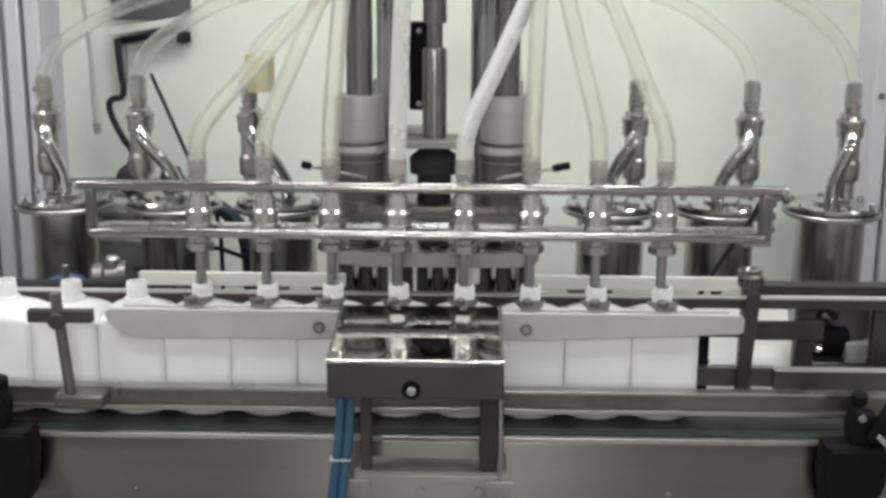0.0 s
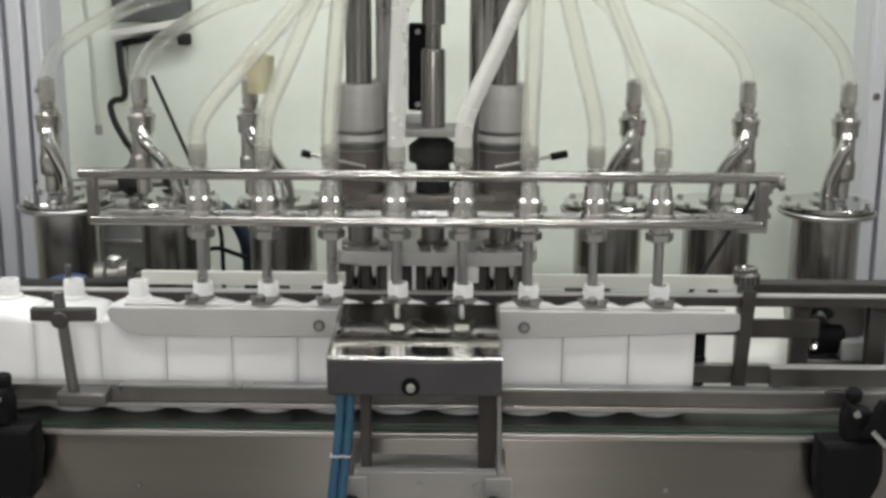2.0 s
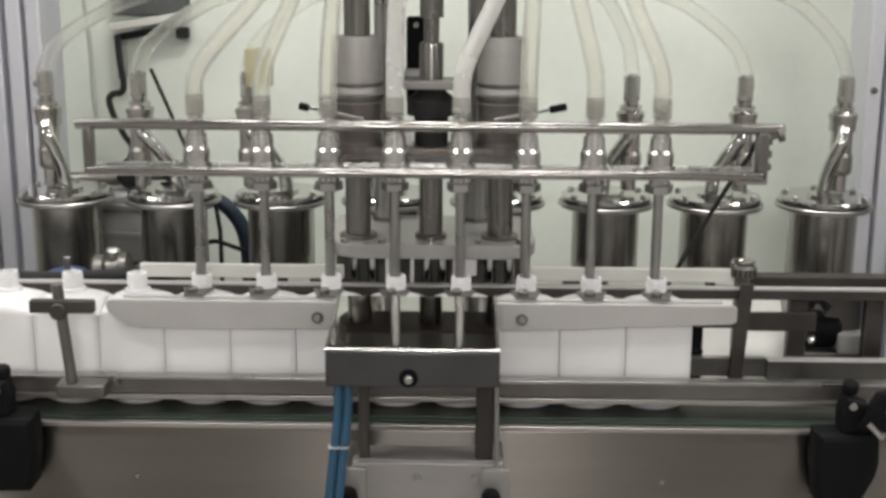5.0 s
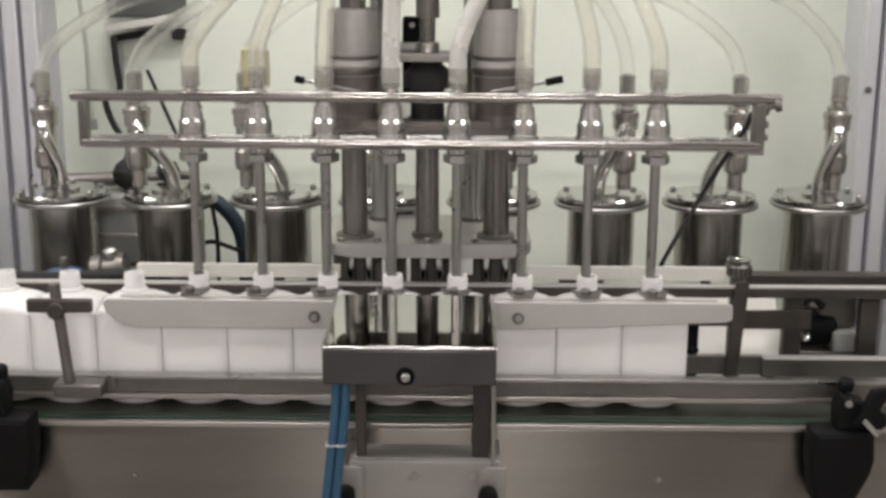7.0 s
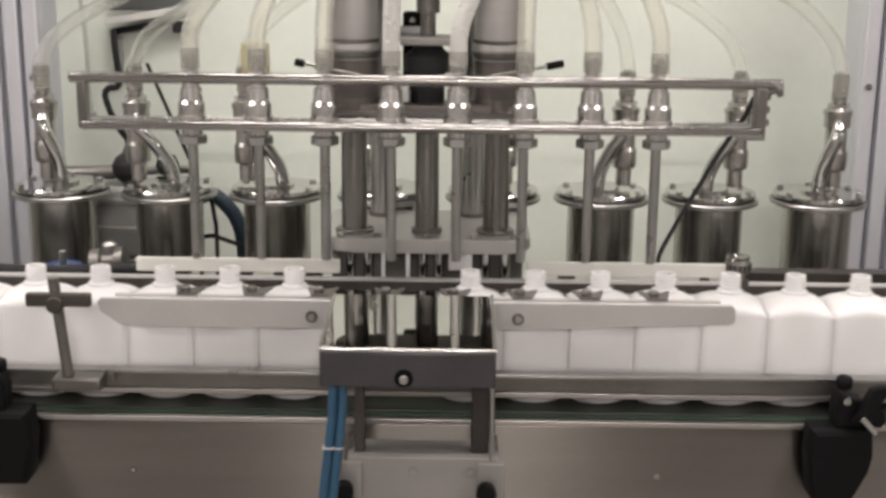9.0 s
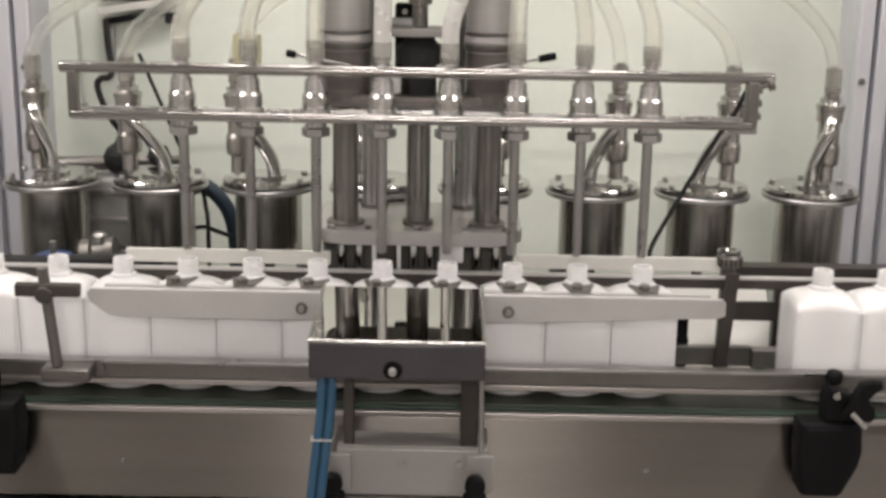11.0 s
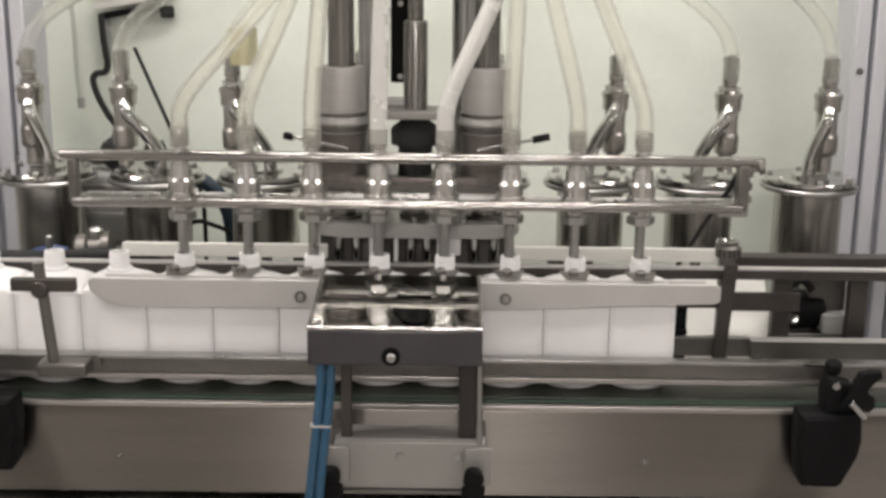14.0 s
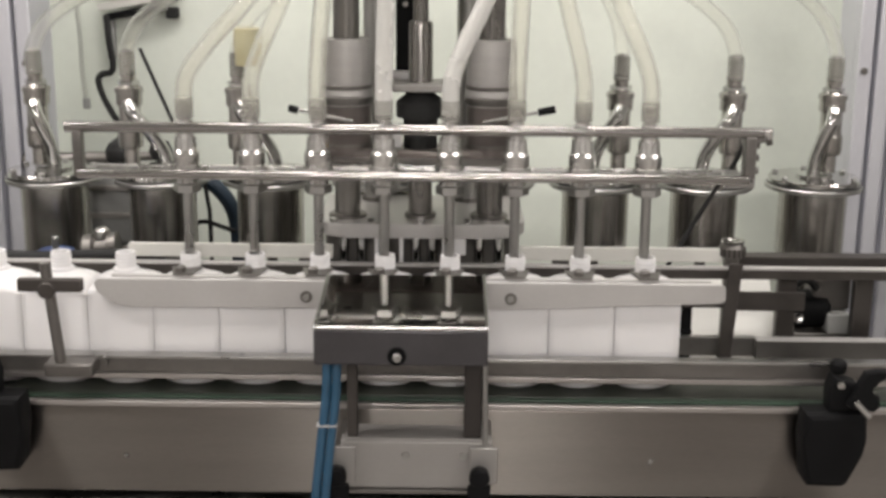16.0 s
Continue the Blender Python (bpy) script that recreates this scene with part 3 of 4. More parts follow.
# ---- piston cylinders ----
def make_cylinder(x, z0, lean, hose, yellow=False):
    z0 -= 0.005
    c = thing("piston_cylinder", "polished steel dosing cylinder with bolted flange and curved outlet pipe", "dosing cylinder", "row of dosing cylinders", at=(x, 0.35, 0.005))
    part("barrel", turned([(0.0, z0), (0.054, z0), (0.056, z0 + 0.003), (0.056, 1.098), (0.0, 1.098)], n=36), CYLSTEEL, c, "mirror-bright turned barrel")
    part("flange", turned([(0.0, 0), (0.079, 0), (0.0805, 0.0015), (0.0805, 0.0065), (0.079, 0.008), (0.0, 0.008)], (0, 0, 1.0982), n=36), STEEL, c)
    lid = part("lid", turned([(0.0, 0), (0.074, 0), (0.0755, 0.0015), (0.0755, 0.0075), (0.0745, 0.0090), (0.030, 0.0090), (0.030, 0.0135), (0.0, 0.0135)], (0, 0, 1.1083), n=36), CHROME, c)
    for i in range(6):
        a = math.pi * (i + 0.5) / 3
        part("bolt", hexnut(bmesh.new(), (0.066 * math.cos(a), 0.066 * math.sin(a), 1.1175), 0.0052, 0.0045), STEEL, lid)
    ex = lean
    part("outlet_pipe", piped([(-ex * 0.25, -0.012, 1.122), (-ex * 0.15, -0.014, 1.150), (ex * 0.25, -0.020, 1.185), (ex * 0.75, -0.022, 1.213), (ex * 1.0, -0.012, 1.232)], 0.0115), CHROME, c, "curved chrome outlet pipe")
    v = part("valve", turned([(0.0, 0), (0.013, 0), (0.013, 0.028), (0.019, 0.031), (0.0205, 0.038), (0.0205, 0.060), (0.0175, 0.066), (0.0175, 0.100), (0.0215, 0.103), (0.0215, 0.122),
                              (0.0235, 0.123), (0.0235, 0.131), (0.0165, 0.134), (0.0125, 0.140), (0.0125, 0.158), (0.0, 0.158)], (ex, 0.004, 1.1245), n=22), CYLSTEEL, c, "upright steel valve")
    part("nut", hexnut(bmesh.new(), (ex, 0.004, 1.2595), 0.0185, 0.008), CHROME, v)
    hx, hy = hose
    part("hose", piped([(ex, 0, 1.275), (ex, 0, 1.315), (ex + hx * 0.10, 0.0, 1.37), (ex + hx * 0.42, -0.02, 1.43), (ex + hx * 0.8, hy * 0.6, 1.475), (ex + hx, hy, 1.56)], 0.0125, inner=0.0095), FAINTHOSE, c, "clear plastic hose")
    part("piston_rod", rodded((0, 0, 0.5955), (0, 0, z0 - 0.0003), 0.009, 18), DARKSTEEL, c)
    part("barb", turned([(0.0, 0), (0.0092, 0), (0.0098, 0.006), (0.0088, 0.012), (0.0096, 0.018), (0.0086, 0.024), (0.0092, 0.030), (0.0070, 0.036), (0.0, 0.036)], (ex, 0.001, 1.2826), n=18), STEEL, c, "steel hose barb")
    part("hose_end", turned([(0.0128, 0), (0.0142, 0.003), (0.0130, 0.007), (0.0142, 0.011), (0.0130, 0.015), (0.0142, 0.019), (0.0130, 0.023), (0.0142, 0.027), (0.0130, 0.031), (0.0142, 0.035), (0.0128, 0.039)], (ex, 0.001, 1.276), n=20), HOSEEND, c, "ribbed grey hose end")
    if yellow:
        part("tape", turned([(0.0185, 0), (0.0235, 0.001), (0.0240, 0.030), (0.0235, 0.061), (0.0185, 0.062)], (ex + 0.019, 0, 1.294), n=22), AMBER, c, "yellowed tape wrapped round the hose")
    return c


CYL_X = [-0.597 + 0.183 * k for k in range(8)]
LEANS = [-0.022, -0.050, -0.050, -0.02, 0.02, 0.036, 0.040, 0.022]
HOSES = [(0.34, -0.05), (0.30, -0.05), (0.22, -0.05), (0.08, -0.05), (-0.08, -0.05), (-0.10, -0.05), (-0.25, -0.05), (-0.20, -0.05)]
for k, cx in enumerate(CYL_X):
    make_cylinder(cx, 0.955 if k in (0, 7) else 0.992, LEANS[k], HOSES[k], k == 2)
shelf = tagged(part("machine_deck", boxed(-1.4, 1.4, 0.105, 0.739, 0.585, 0.60, 0.003), STEEL), "steel deck under the cylinders", "deck", kind="structure")

# ---- clamp unit in front of the bottles, which slides to and fro ----
clamp = thing("clamp_unit", "bottle clamping unit with mirror-topped box and guide plates", "clamp unit")
TX0, TX1, TY0, TY1 = -0.093, 0.1235, -0.272, -0.053
part("box_body", boxed(TX0, TX1, TY0, TY1, 1.0005, 1.0465, 0.003), GUNMETAL, clamp, "gunmetal grey box with one bolt")
LIDY = TY1 - 0.032
lid = boxed(TX0 + 0.004, TX1 - 0.004, TY0 + 0.004, LIDY, 1.0467, 1.0478, 0)
for v in lid.verts:
    if v.co.z > 1.0470:
        v.co.z += 0.092 * (v.co.y - TY0)
part("mirror_top", lid, mat("mirror_steel", (0.50, 0.49, 0.47), 0.025, 1.0, var=0.12, scale=9, bump=0, rvar=0.012), clamp, "mirror-polished steel lid", smooth=False)
part("rim", rodded((TX0 - 0.0005, TY0 + 0.0012, 1.0490), (TX1 + 0.0005, TY0 + 0.0012, 1.0490), 0.0026), CHROME, clamp, "bright rim")
for rx in (TX0 + 0.0015, TX1 - 0.0015):
    part("rim", rodded((rx, TY0 + 0.0042, 1.0492), (rx, LIDY, 1.0490 + 0.092 * (LIDY - TY0)), 0.0022), CHROME, clamp, "bright rim")
part("bolt_washer", turned([(0.0, 0), (0.0118, 0), (0.0118, 0.002), (0.0, 0.002)], (0.0105, TY0 - 0.0002, 1.0135), (0, -1, 0), 24), BLACK, clamp)
part("bolt", turned([(0.0, 0), (0.0055, 0), (0.0055, 0.003), (0.0042, 0.0045), (0.0, 0.0045)], (0.0105, TY0 - 0.0024, 1.0125), (0, -1, 0), 20), STEEL, clamp)


def guide_plate(pts, bolt_x):
    p = part("guide_plate", slab(pts, 0, 0.006, 0.0012, Matrix.Translation((0, -0.050, 0)) @ UPRIGHT), GUIDE, clamp, "pale satin guide plate")
    part("plate_bolt", turned([(0.0, 0), (0.0085, 0), (0.0085, 0.002), (0.006, 0.0022), (0.0, 0.0022)], (bolt_x, -0.0562, 1.024), (0, -1, 0), 18), DARKSTEEL, p)
    part("bolt_head", hexnut(bmesh.new(), (bolt_x, -0.0585, 1.024), 0.0052, 0.004, (0, -1, 0)), STEEL, p)


guide_plate([(-0.418, 1.0472), (-0.424, 1.041), (-0.420, 1.028), (-0.395, 1.010), (-0.375, 1.0065), (-0.094, 1.0065), (-0.094, 1.0472)], -0.126)
guide_plate([(0.1245, 1.0472), (0.1245, 1.0070), (0.20, 1.0095), (0.33, 1.0155), (0.452, 1.0195), (0.4595, 1.023), (0.460, 1.028), (0.460, 1.042), (0.455, 1.0472)], 0.160)
for nx in NOZZLE_X:
    w = 0.0225
    arc = [(nx + 0.0205 * math.cos(a), -0.002 + 0.0205 * math.sin(a)) for a in [math.pi * (1.12 + 0.76 * i / 10) for i in range(11)]]
    out = [(nx - w * 0.6, -0.052)] + [(nx - w, -0.012)] + arc + [(nx + w, -0.012), (nx + w * 0.6, -0.052)]
    f = part("neck_finger", slab(out, 1.0515, 1.0545, 0.0006), DARKSTEEL, clamp, "notched finger round a bottle neck")
    part("finger_bolt", turned([(0.0, 0), (0.0075, 0), (0.0075, 0.006), (0.006, 0.008), (0.0, 0.008)], (nx - 0.004, -0.040, 1.0546), (0, 0, 1), 18), DARKSTEEL, f)
part("finger_bar", boxed(-0.40, 0.44, -0.0495, -0.041, 1.0476, 1.0513, 0.001), GUIDE, clamp)

# ---- bracket that carries the clamp box ----
bracket = thing("clamp_bracket", "steel bracket with two uprights bolted before the conveyor", "bracket")
for bx, w, steel in ((-0.0505, 0.0068, BROWNSTEEL), (0.1070, 0.0115, BLACKSTEEL)):
    part("upright", boxed(bx - w, bx + w, -0.212, -0.194, 0.8801, 0.9995, 0.002), steel, bracket, "dark upright")
part("side_rod", rodded((0.1235, -0.214, 0.8715), (0.1215, -0.21, 0.9995), 0.0036), STEEL, bracket)
part("cross_plate", boxed(-0.066, 0.132, -0.216, -0.190, 0.809, 0.8768, 0.003), SLEEVE, bracket, "grey cross plate")
part("top_flange", boxed(-0.060, 0.126, -0.2155, -0.166, 0.8770, 0.8799, 0.001), SLEEVE, bracket, "dark flange of the cross plate")
part("bottom_flange", boxed(-0.062, 0.128, -0.2205, -0.19, 0.8035, 0.8088, 0.001), DARKSTEEL, bracket)
for bx in (-0.064, 0.122):
    part("lug", boxed(bx - 0.018, bx + 0.018, -0.222, -0.2162, 0.82, 0.8705, 0.002), SLEEVE, bracket)
    part("knob", turned([(0.0, 0), (0.008, 0), (0.008, 0.004), (0.0125, 0.005), (0.0135, 0.018), (0.011, 0.022), (0.0, 0.023)], (bx - 0.006, -0.2222, 0.835), (0, -1, 0), 20), BLACK, bracket, "black clamping knob")
    part("knob_block", boxed(bx - 0.021, bx + 0.009, -0.2280, -0.2207, 0.796, 0.8195, 0.003), BLACK, bracket)
    part("arm", boxed(bx - 0.012, bx + 0.012, -0.1898, -0.0985, 0.815, 0.86, 0.002), DARKSTEEL, bracket)
for bx in (0.02, 0.095):
    part("bolt", hexnut(bmesh.new(), (bx, -0.2162, 0.857), 0.005, 0.004, (0, -1, 0)), STEEL, bracket)
air = thing("air_hoses", "pair of blue pneumatic hoses hanging from the clamp box", "hose")
for i, dx in enumerate((-0.0142, -0.0020)):
    part("hose", piped([(-0.064 + dx, -0.250, 1.004), (-0.066 + dx, -0.2525, 0.95), (-0.074 + dx, -0.256, 0.88), (-0.082 + dx, -0.256, 0.80), (-0.086 + dx, -0.254, 0.70), (-0.088 + dx, -0.250, 0.55), (-0.090 + dx, -0.262, 0.40)], 0.0060), AIRBLUE, air)
part("cable_tie", boxed(-0.0925, -0.0655, -0.2615, -0.2470, 0.913, 0.9155, 0.001), GUIDE, air, "pale cable tie")



# ---- stand, clamps and clutter round the conveyor ----
stand = thing("sensor_stand", "thin steel stand with a dark crossbar before the bottles", "stand")
part("stand_rod", rodded((-0.476, -0.100, 1.082), (-0.463, -0.100, 0.940), 0.0078), DARKSTEEL, stand)
part("crossbar", boxed(-0.512, -0.424, -0.113, -0.099, 1.043, 1.061, 0.002), BROWNSTEEL, stand, "dark crossbar")
part("boss", turned([(0.0, 0), (0.012, 0), (0.012, 0.022), (0.010, 0.024), (0.0, 0.024)], (-0.472, -0.093, 1.046), (0, -1, 0), 20), BROWNSTEEL, stand)
part("foot", boxed(-0.484, -0.416, -0.112, -0.0762, 0.9205, 0.9400, 0.004), DARKSTEEL, stand)
part("foot_screw", turned([(0.0, 0), (0.008, 0), (0.008, 0.004), (0.0, 0.005)], (-0.412, -0.0755, 0.930), (0, -1, 0), 18), DARKSTEEL, stand)


def rail_bracket(x, flip, dz):
    """A black plastic bracket with clamp head that holds the guide rail."""
    r = thing("rail_bracket", "black plastic rail bracket with clamp head and chrome screw", "bracket", "rail brackets", at=(x, 0, dz))
    f = -1 if flip else 1
    pts = [(-0.038 * f, 0.900), (-0.038 * f, 0.860), (-0.033 * f, 0.800), (-0.028 * f, 0.793), (0.018 * f, 0.792), (0.026 * f, 0.797), (0.045 * f, 0.838), (0.049 * f, 0.860), (0.046 * f, 0.893), (0.038 * f, 0.902)]
    part("body", slab(pts, 0, 0.050, 0.009, Matrix.Translation((0, -0.1025, 0)) @ UPRIGHT), BLACK, r)
    part("neck", slab([(-0.006 * f, 0.9005), (0.046 * f, 0.9025), (0.044 * f, 0.925), (0.030 * f, 0.940), (-0.002 * f, 0.950), (-0.008 * f, 0.93)], 0, 0.034, 0.004, Matrix.Translation((0, -0.112, 0)) @ UPRIGHT), BLACK, r)
    part("clamp_head", turned([(0.0, 0), (0.010, 0), (0.012, 0.003), (0.012, 0.012), (0.009, 0.016), (0.0, 0.017)], (0.008 * f, -0.120, 0.9505), (0.1, -0.1, 1), 8), BLACK, r)
    wing = [(0.012 * f, 0.916), (0.024 * f, 0.930), (0.026 * f, 0.948), (0.034 * f, 0.963), (0.048 * f, 0.9665), (0.062 * f, 0.966), (0.0645 * f, 0.957), (0.060 * f, 0.951), (0.047 * f, 0.948),
            (0.041 * f, 0.940), (0.044 * f, 0.930), (0.056 * f, 0.928), (0.058 * f, 0.914), (0.050 * f, 0.906), (0.034 * f, 0.912), (0.022 * f, 0.909)]
    part("wing_lever", slab(wing, 0, 0.014, 0.004, Matrix.Translation((0, -0.1465, 0)) @ UPRIGHT), BLACK, r, "black wing lever")
    part("screw", rodded((0.022 * f, -0.1655, 0.924), (0.042 * f, -0.1685, 0.903), 0.0045), CHROME, r, "chrome screw")
    part("small_screw", rodded((0.006 * f, -0.130, 0.941), (0.006 * f, -0.152, 0.941), 0.0055), CHROME, r)
    return r


rail_bracket(0.596, False, -0.005)
rail_bracket(-0.545, True, 0.004)

valve = thing("hand_valve", "small steel valve with a flat blue handwheel", "valve")
part("handwheel", turned([(0.006, 0), (0.027, 0), (0.0285, 0.0015), (0.0285, 0.0045), (0.026, 0.0058), (0.006, 0.004)], (-0.539, 0.15, 1.028), n=28), BLUE, valve, "flat blue handwheel")
part("stem", rodded((-0.539, 0.15, 0.96), (-0.539, 0.15, 1.055), 0.0055), STEEL, valve)
part("valve_body", turned([(0.0, 0), (0.016, 0), (0.020, 0.006), (0.020, 0.03), (0.012, 0.04), (0.0, 0.04)], (-0.539, 0.15, 0.92), n=20), STEEL, valve)
part("valve_foot", boxed(-0.555, -0.523, 0.135, 0.165, 0.60, 0.9198, 0.002), DARKSTEEL, valve)
fit_ = thing("pipe_fitting", "grey steel pipe union beside the blue valve", "pipe fitting")
part("union", turned([(0.0, 0), (0.018, 0), (0.023, 0.004), (0.023, 0.018), (0.017, 0.022), (0.017, 0.04), (0.023, 0.043), (0.023, 0.055), (0.0, 0.057)], (-0.496, 0.15, 1.034), (1, 0, 0.12), 22), DARKSTEEL, fit_)
part("cap", turned([(0.0, 0), (0.012, 0), (0.012, 0.014), (0.008, 0.018), (0.0, 0.019)], (-0.466, 0.15, 1.052), n=18), STEEL, fit_)
part("support", boxed(-0.48, -0.455, 0.14, 0.16, 0.60, 1.0165, 0.002), DARKSTEEL, fit_)

drive = thing("drive_motor", "dark grey motor housing with pale metal bands", "motor")
part("housing", boxed(-0.565, -0.468, 0.43, 0.56, 0.97, 1.098, 0.012, 3), GREYPAINT, drive)
for z in (1.018, 1.068):
    part("band", boxed(-0.567, -0.466, 0.426, 0.47, z, z + 0.010, 0.002), ALU, drive, "pale metal band")
part("flange", boxed(-0.575, -0.458, 0.425, 0.565, 0.955, 0.9698, 0.003), STEEL, drive)
part("pedestal", boxed(-0.56, -0.475, 0.44, 0.55, 0.6002, 0.9548, 0.003), DARKSTEEL, drive)

pipe_l = thing("feed_pipe", "dark pipe ending in a black ball valve behind the cylinders", "pipe")
part("pipe", rodded((-0.70, 0.47, 1.112), (-0.535, 0.47, 1.118), 0.013), DARKSTEEL, pipe_l)
part("ball", turned([(0.0, -0.029), (0.012, -0.0265), (0.022, -0.019), (0.028, -0.008), (0.029, 0.0), (0.028, 0.008), (0.022, 0.019), (0.012, 0.0265), (0.0, 0.029)], (-0.512, 0.47, 1.127), n=24), RUBBER, pipe_l, "black ball valve")
part("second_ball", turned([(0.0, -0.022), (0.015, -0.016), (0.021, 0.0), (0.015, 0.016), (0.0, 0.022)], (-0.440, 0.46, 1.135), n=24), RUBBER, pipe_l)
part("pipe", rodded((-0.485, 0.47, 1.122), (-0.40, 0.47, 1.126), 0.008), DARKSTEEL, pipe_l)
part("drop_pipe", rodded((-0.512, 0.476, 1.0985), (-0.512, 0.476, 1.105), 0.012), DARKSTEEL, pipe_l)

bundle = thing("hose_bundle", "bundle of black hoses lying behind the waiting bottles", "hose")
for i, (dy, z0, r) in enumerate(((0.100, 1.012, 0.015), (0.128, 1.026, 0.012), (0.104, 1.038, 0.009))):
    part("hose", piped([(-0.95, dy + 0.04, z0 - 0.01), (-0.70, dy + 0.01, z0), (-0.58, dy - 0.004, z0 + 0.004 * (1 - i)), (-0.47, dy + 0.006, z0 - 0.002), (-0.40, dy + 0.010, z0 - 0.006), (-0.36, dy + 0.04, z0 - 0.06), (-0.35, dy + 0.05, 0.605)], r), RUBBER, bundle)

loop = thing("suction_hose", "thick dark teal hose curving down between the cylinders", "hose")
part("hose", piped([(-0.392, 0.47, 1.073), (-0.365, 0.46, 1.082), (-0.340, 0.45, 1.070), (-0.318, 0.45, 1.040), (-0.307, 0.45, 0.996), (-0.304, 0.45, 0.90), (-0.304, 0.45, 0.605)], 0.0135), mat("teal_hose", (0.014, 0.028, 0.045), 0.5, 0.0, var=0.2), loop)
tubes = thing("air_tubes", "thin black air tubes between the cylinders", "tube")
part("tube", piped([(-0.357, 0.42, 1.085), (-0.352, 0.42, 1.05), (-0.349, 0.42, 0.99), (-0.349, 0.42, 0.605)], 0.0038), RUBBER, tubes)
part("tube", piped([(-0.375, 0.415, 1.014), (-0.355, 0.412, 1.018), (-0.33, 0.412, 1.010), (-0.305, 0.415, 1.000)], 0.0040), RUBBER, tubes)

screen = thing("control_box", "dark grey box with a pale strip on the cabinet wall", "control box")
part("case", boxed(-0.606, -0.452, 0.727, 0.7398, 1.386, 1.62, 0.006), mat("dark_case", (0.095, 0.098, 0.095), 0.45, 0.0, var=0.3, scale=12), screen)
tilt = Matrix.Translation((-0.530, 0.722, 1.377)) @ Matrix.Rotation(radians(-9.5), 4, "Y")
st = part("strip", boxed(-0.078, 0.078, -0.01, 0.01, -0.007, 0.007, 0.002), WHITEBAR, screen, "pale tilted strip")
st.matrix_basis = tilt
sb = part("strip_bar", boxed(-0.066, 0.055, -0.008, 0.01, -0.0062, 0.0062, 0.002), BLACK, screen, "dark bar under the strip")
sb.matrix_basis = Matrix.Translation((-0.530, 0.724, 1.357)) @ Matrix.Rotation(radians(-9.5), 4, "Y")
part("plug", boxed(-0.480, -0.455, 0.722, 0.7398, 1.344, 1.366, 0.004), RUBBER, screen)
wire = thing("wall_cable", "black cable with a kink running down the cabinet wall", "cable")
part("cable", piped([(-0.588, 0.70, 1.352), (-0.585, 0.70, 1.30), (-0.580, 0.70, 1.262), (-0.585, 0.70, 1.243), (-0.602, 0.70, 1.239), (-0.610, 0.70, 1.226), (-0.602, 0.70, 1.195), (-0.585, 0.70, 1.16), (-0.570, 0.70, 1.13), (-0.560, 0.56, 1.095)], 0.0062), RUBBER, wire)
part("conduit", boxed(-0.596, -0.580, 0.722, 0.7398, 1.265, 1.352, 0.003), GREYPAINT, wire)
lead = thing("hanging_cable", "thin grey cable hanging before the cabinet wall", "cable")
part("cable", piped([(-0.655, 0.70, 1.60), (-0.650, 0.70, 1.45), (-0.641, 0.70, 1.33), (-0.640, 0.70, 1.24), (-0.636, 0.70, 1.185)], 0.0042), mat("pale_cable", (0.45, 0.47, 0.42), 0.5), lead)
part("plug", rodded((-0.636, 0.70, 1.192), (-0.635, 0.70, 1.172), 0.007), GREYPAINT, lead)
rodt = thing("thin_rod", "thin black rod leaning behind the cylinders", "rod")
part("shaft", rodded((-0.478, 0.50, 1.310), (-0.394, 0.50, 1.102), 0.0034), RUBBER, rodt)
part("shaft_base", rodded((-0.394, 0.50, 0.605), (-0.394, 0.50, 1.104), 0.004), RUBBER, rodt)

gear = thing("gear_motor", "dark gear motor with a bright shaft end behind the conveyor", "motor")
part("body", turned([(0.0, 0), (0.026, 0), (0.030, 0.004), (0.030, 0.05), (0.024, 0.056), (0.0, 0.056)], (0.612, 0.165, 0.947), (1, 0.1, 0), 24), BLACK, gear)
part("shaft", turned([(0.0, 0), (0.007, 0), (0.008, 0.010), (0.0, 0.012)], (0.617, 0.134, 0.940), (-0.35, -1, 0.45), 18), CHROME, gear, "bright shaft end")
part("gear_case", boxed(0.661, 0.697, 0.132, 0.20, 0.915, 0.948, 0.004), GREYPAINT, gear, "grey painted case")
part("terminal_box", boxed(0.640, 0.700, 0.150, 0.205, 0.9485, 1.018, 0.005), DARKSTEEL, gear, "dark terminal box")
part("cable", piped([(0.645, 0.148, 0.985), (0.628, 0.142, 1.000), (0.612, 0.142, 0.992), (0.604, 0.146, 0.970), (0.606, 0.155, 0.955)], 0.006), RUBBER, gear)
part("mount", boxed(0.60, 0.705, 0.14, 0.20, 0.60, 0.9148, 0.003), DARKSTEEL, gear)

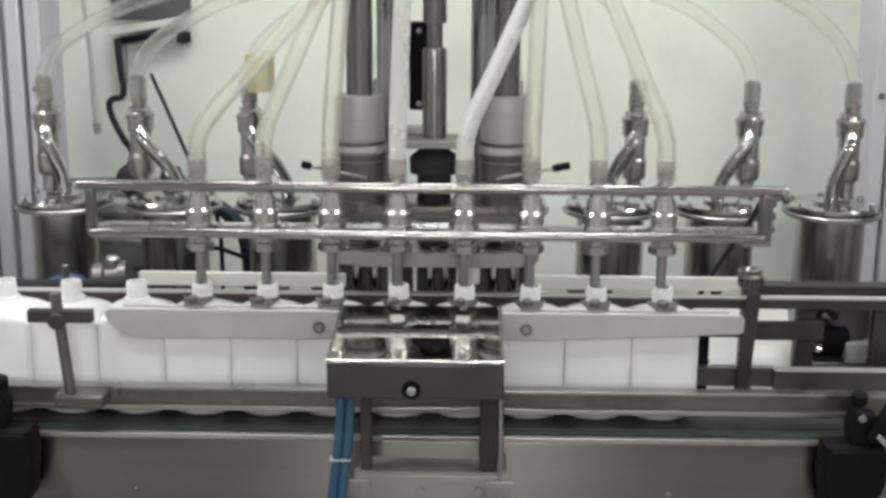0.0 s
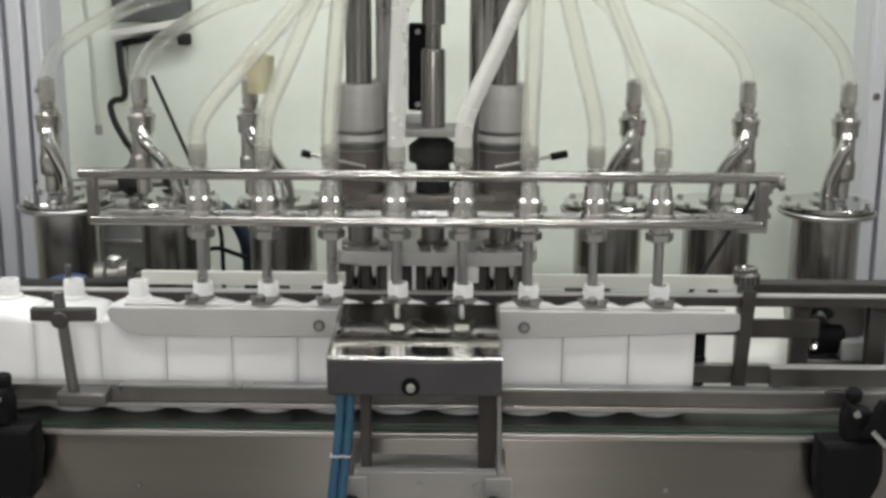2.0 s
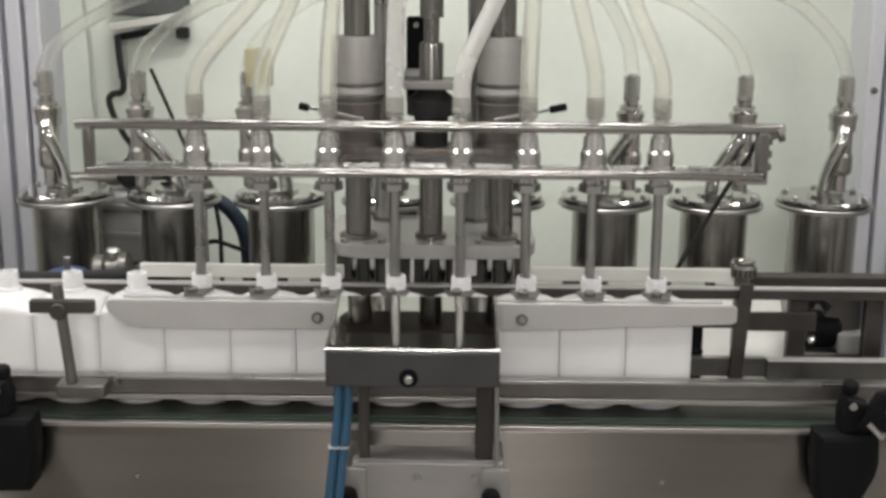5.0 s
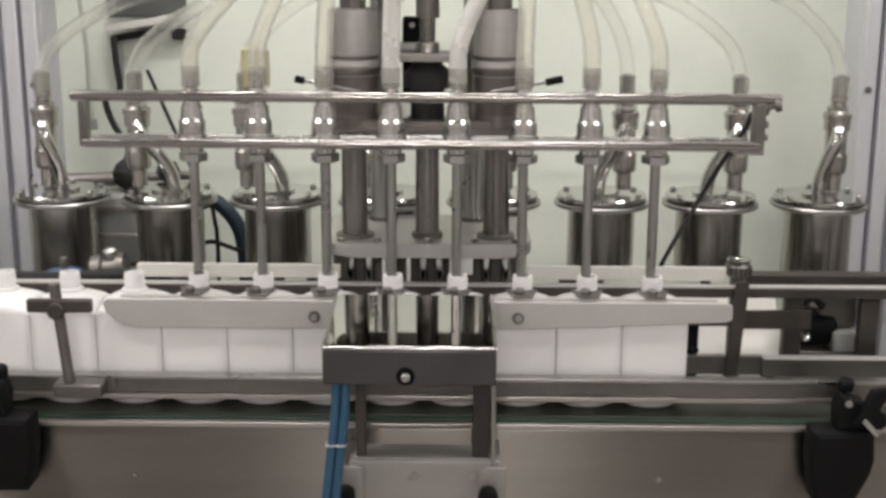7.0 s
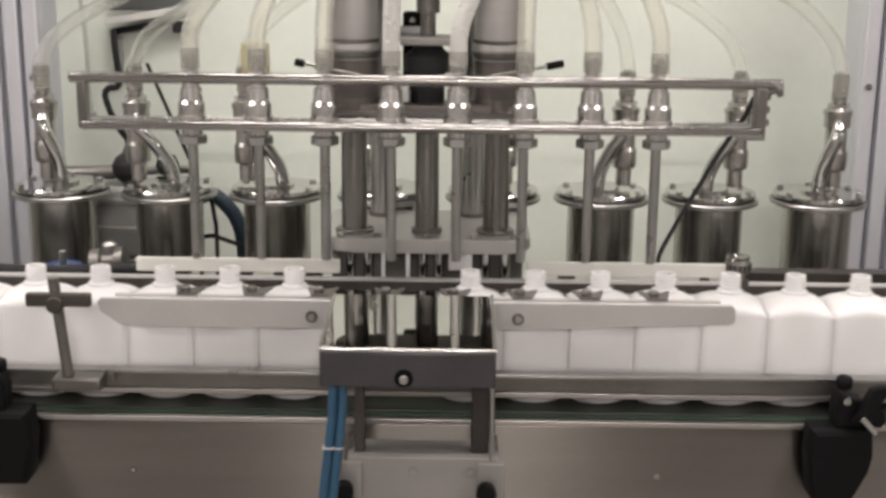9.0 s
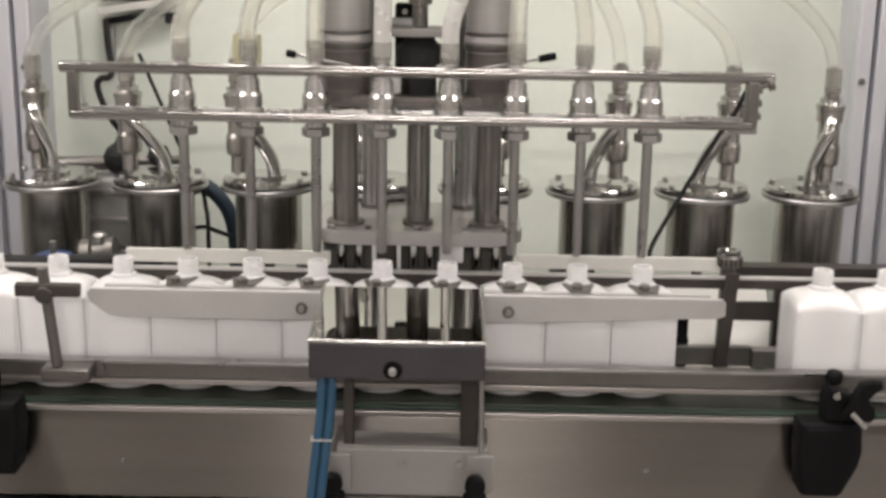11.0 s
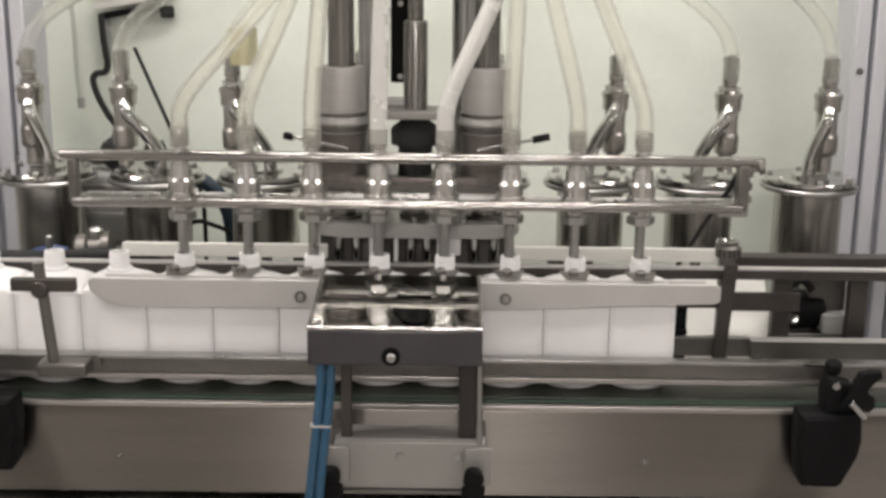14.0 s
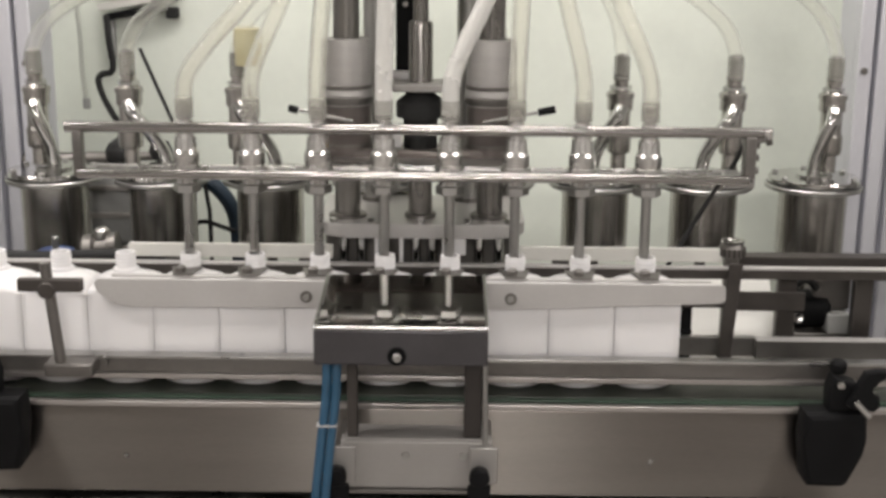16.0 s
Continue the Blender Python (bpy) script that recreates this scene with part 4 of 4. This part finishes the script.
# ---- what moves ----
HEAD_Z = [(0, -0.123), (0.12, -0.134), (0.3, -0.146), (0.5, -0.146), (1, -0.132), (1.5, -0.117), (2, -0.106), (2.5, -0.096), (3, -0.086), (3.5, -0.0755), (4, -0.067),
          (5.2, -0.0425), (6.5, -0.018), (7, -0.007), (7.5, 0.0), (7.8, 0.008), (8.0, 0.010), (10, 0.010), (12.1, 0.010), (12.2, 0.002), (12.3, -0.024), (12.5, -0.077),
          (12.7, -0.122), (12.85, -0.145), (13.0, -0.151), (13.15, -0.148), (13.5, -0.138), (14, -0.122), (14.5, -0.110), (15, -0.100), (15.5, -0.091), (16, -0.081)]
CLAMP_Y = [(0, 0.0), (7.4, 0.0), (7.5, -0.008), (7.65, -0.021), (7.8, -0.023), (11.4, -0.023), (11.55, -0.016), (11.7, -0.001), (11.85, 0.0), (16, 0.0)]
SPEED = 0.262


def motions():
    walk(head, [(t, pose(0, 0, z)) for t, z in HEAD_Z])
    walk(clamp, [(t, pose(0, y, 0)) for t, y in CLAMP_Y])
    walk(air, [(t, pose(0, y * 0.98, 0)) for t, y in CLAMP_Y])
    for b in GROUP_A:
        x = b.location.x
        end = SPEED * (16 - 7.5)
        walk(b, [(0, pose(x, 0, BELT)), (7.3, pose(x, 0, BELT)), (7.45, pose(x, 0, BELT)), (7.6, pose(x + SPEED * 0.1, 0, BELT)), (8.0, pose(x + SPEED * 0.5, 0, BELT)),
                 (9.2, pose(x + SPEED * 1.7, 0, BELT)), (12, pose(x + SPEED * 4.45, 0, BELT)), (16, pose(x + end - SPEED * 0.1, 0, BELT))])
    for b in GROUP_B:
        x = b.location.x
        run = 8 * PITCH
        stop = 8.06 + run / SPEED
        walk(b, [(0, pose(x, 0, BELT)), (7.8, pose(x, 0, BELT)), (8.0, pose(x, 0, BELT)), (8.16, pose(x + SPEED * 0.1, 0, BELT)), (8.5, pose(x + SPEED * 0.44, 0, BELT)),
                 (stop - 0.15, pose(x + run - SPEED * 0.15, 0, BELT)), (stop, pose(x + run, 0, BELT)), (stop + 0.2, pose(x + run, 0, BELT)), (16, pose(x + run, 0, BELT))])


motions()
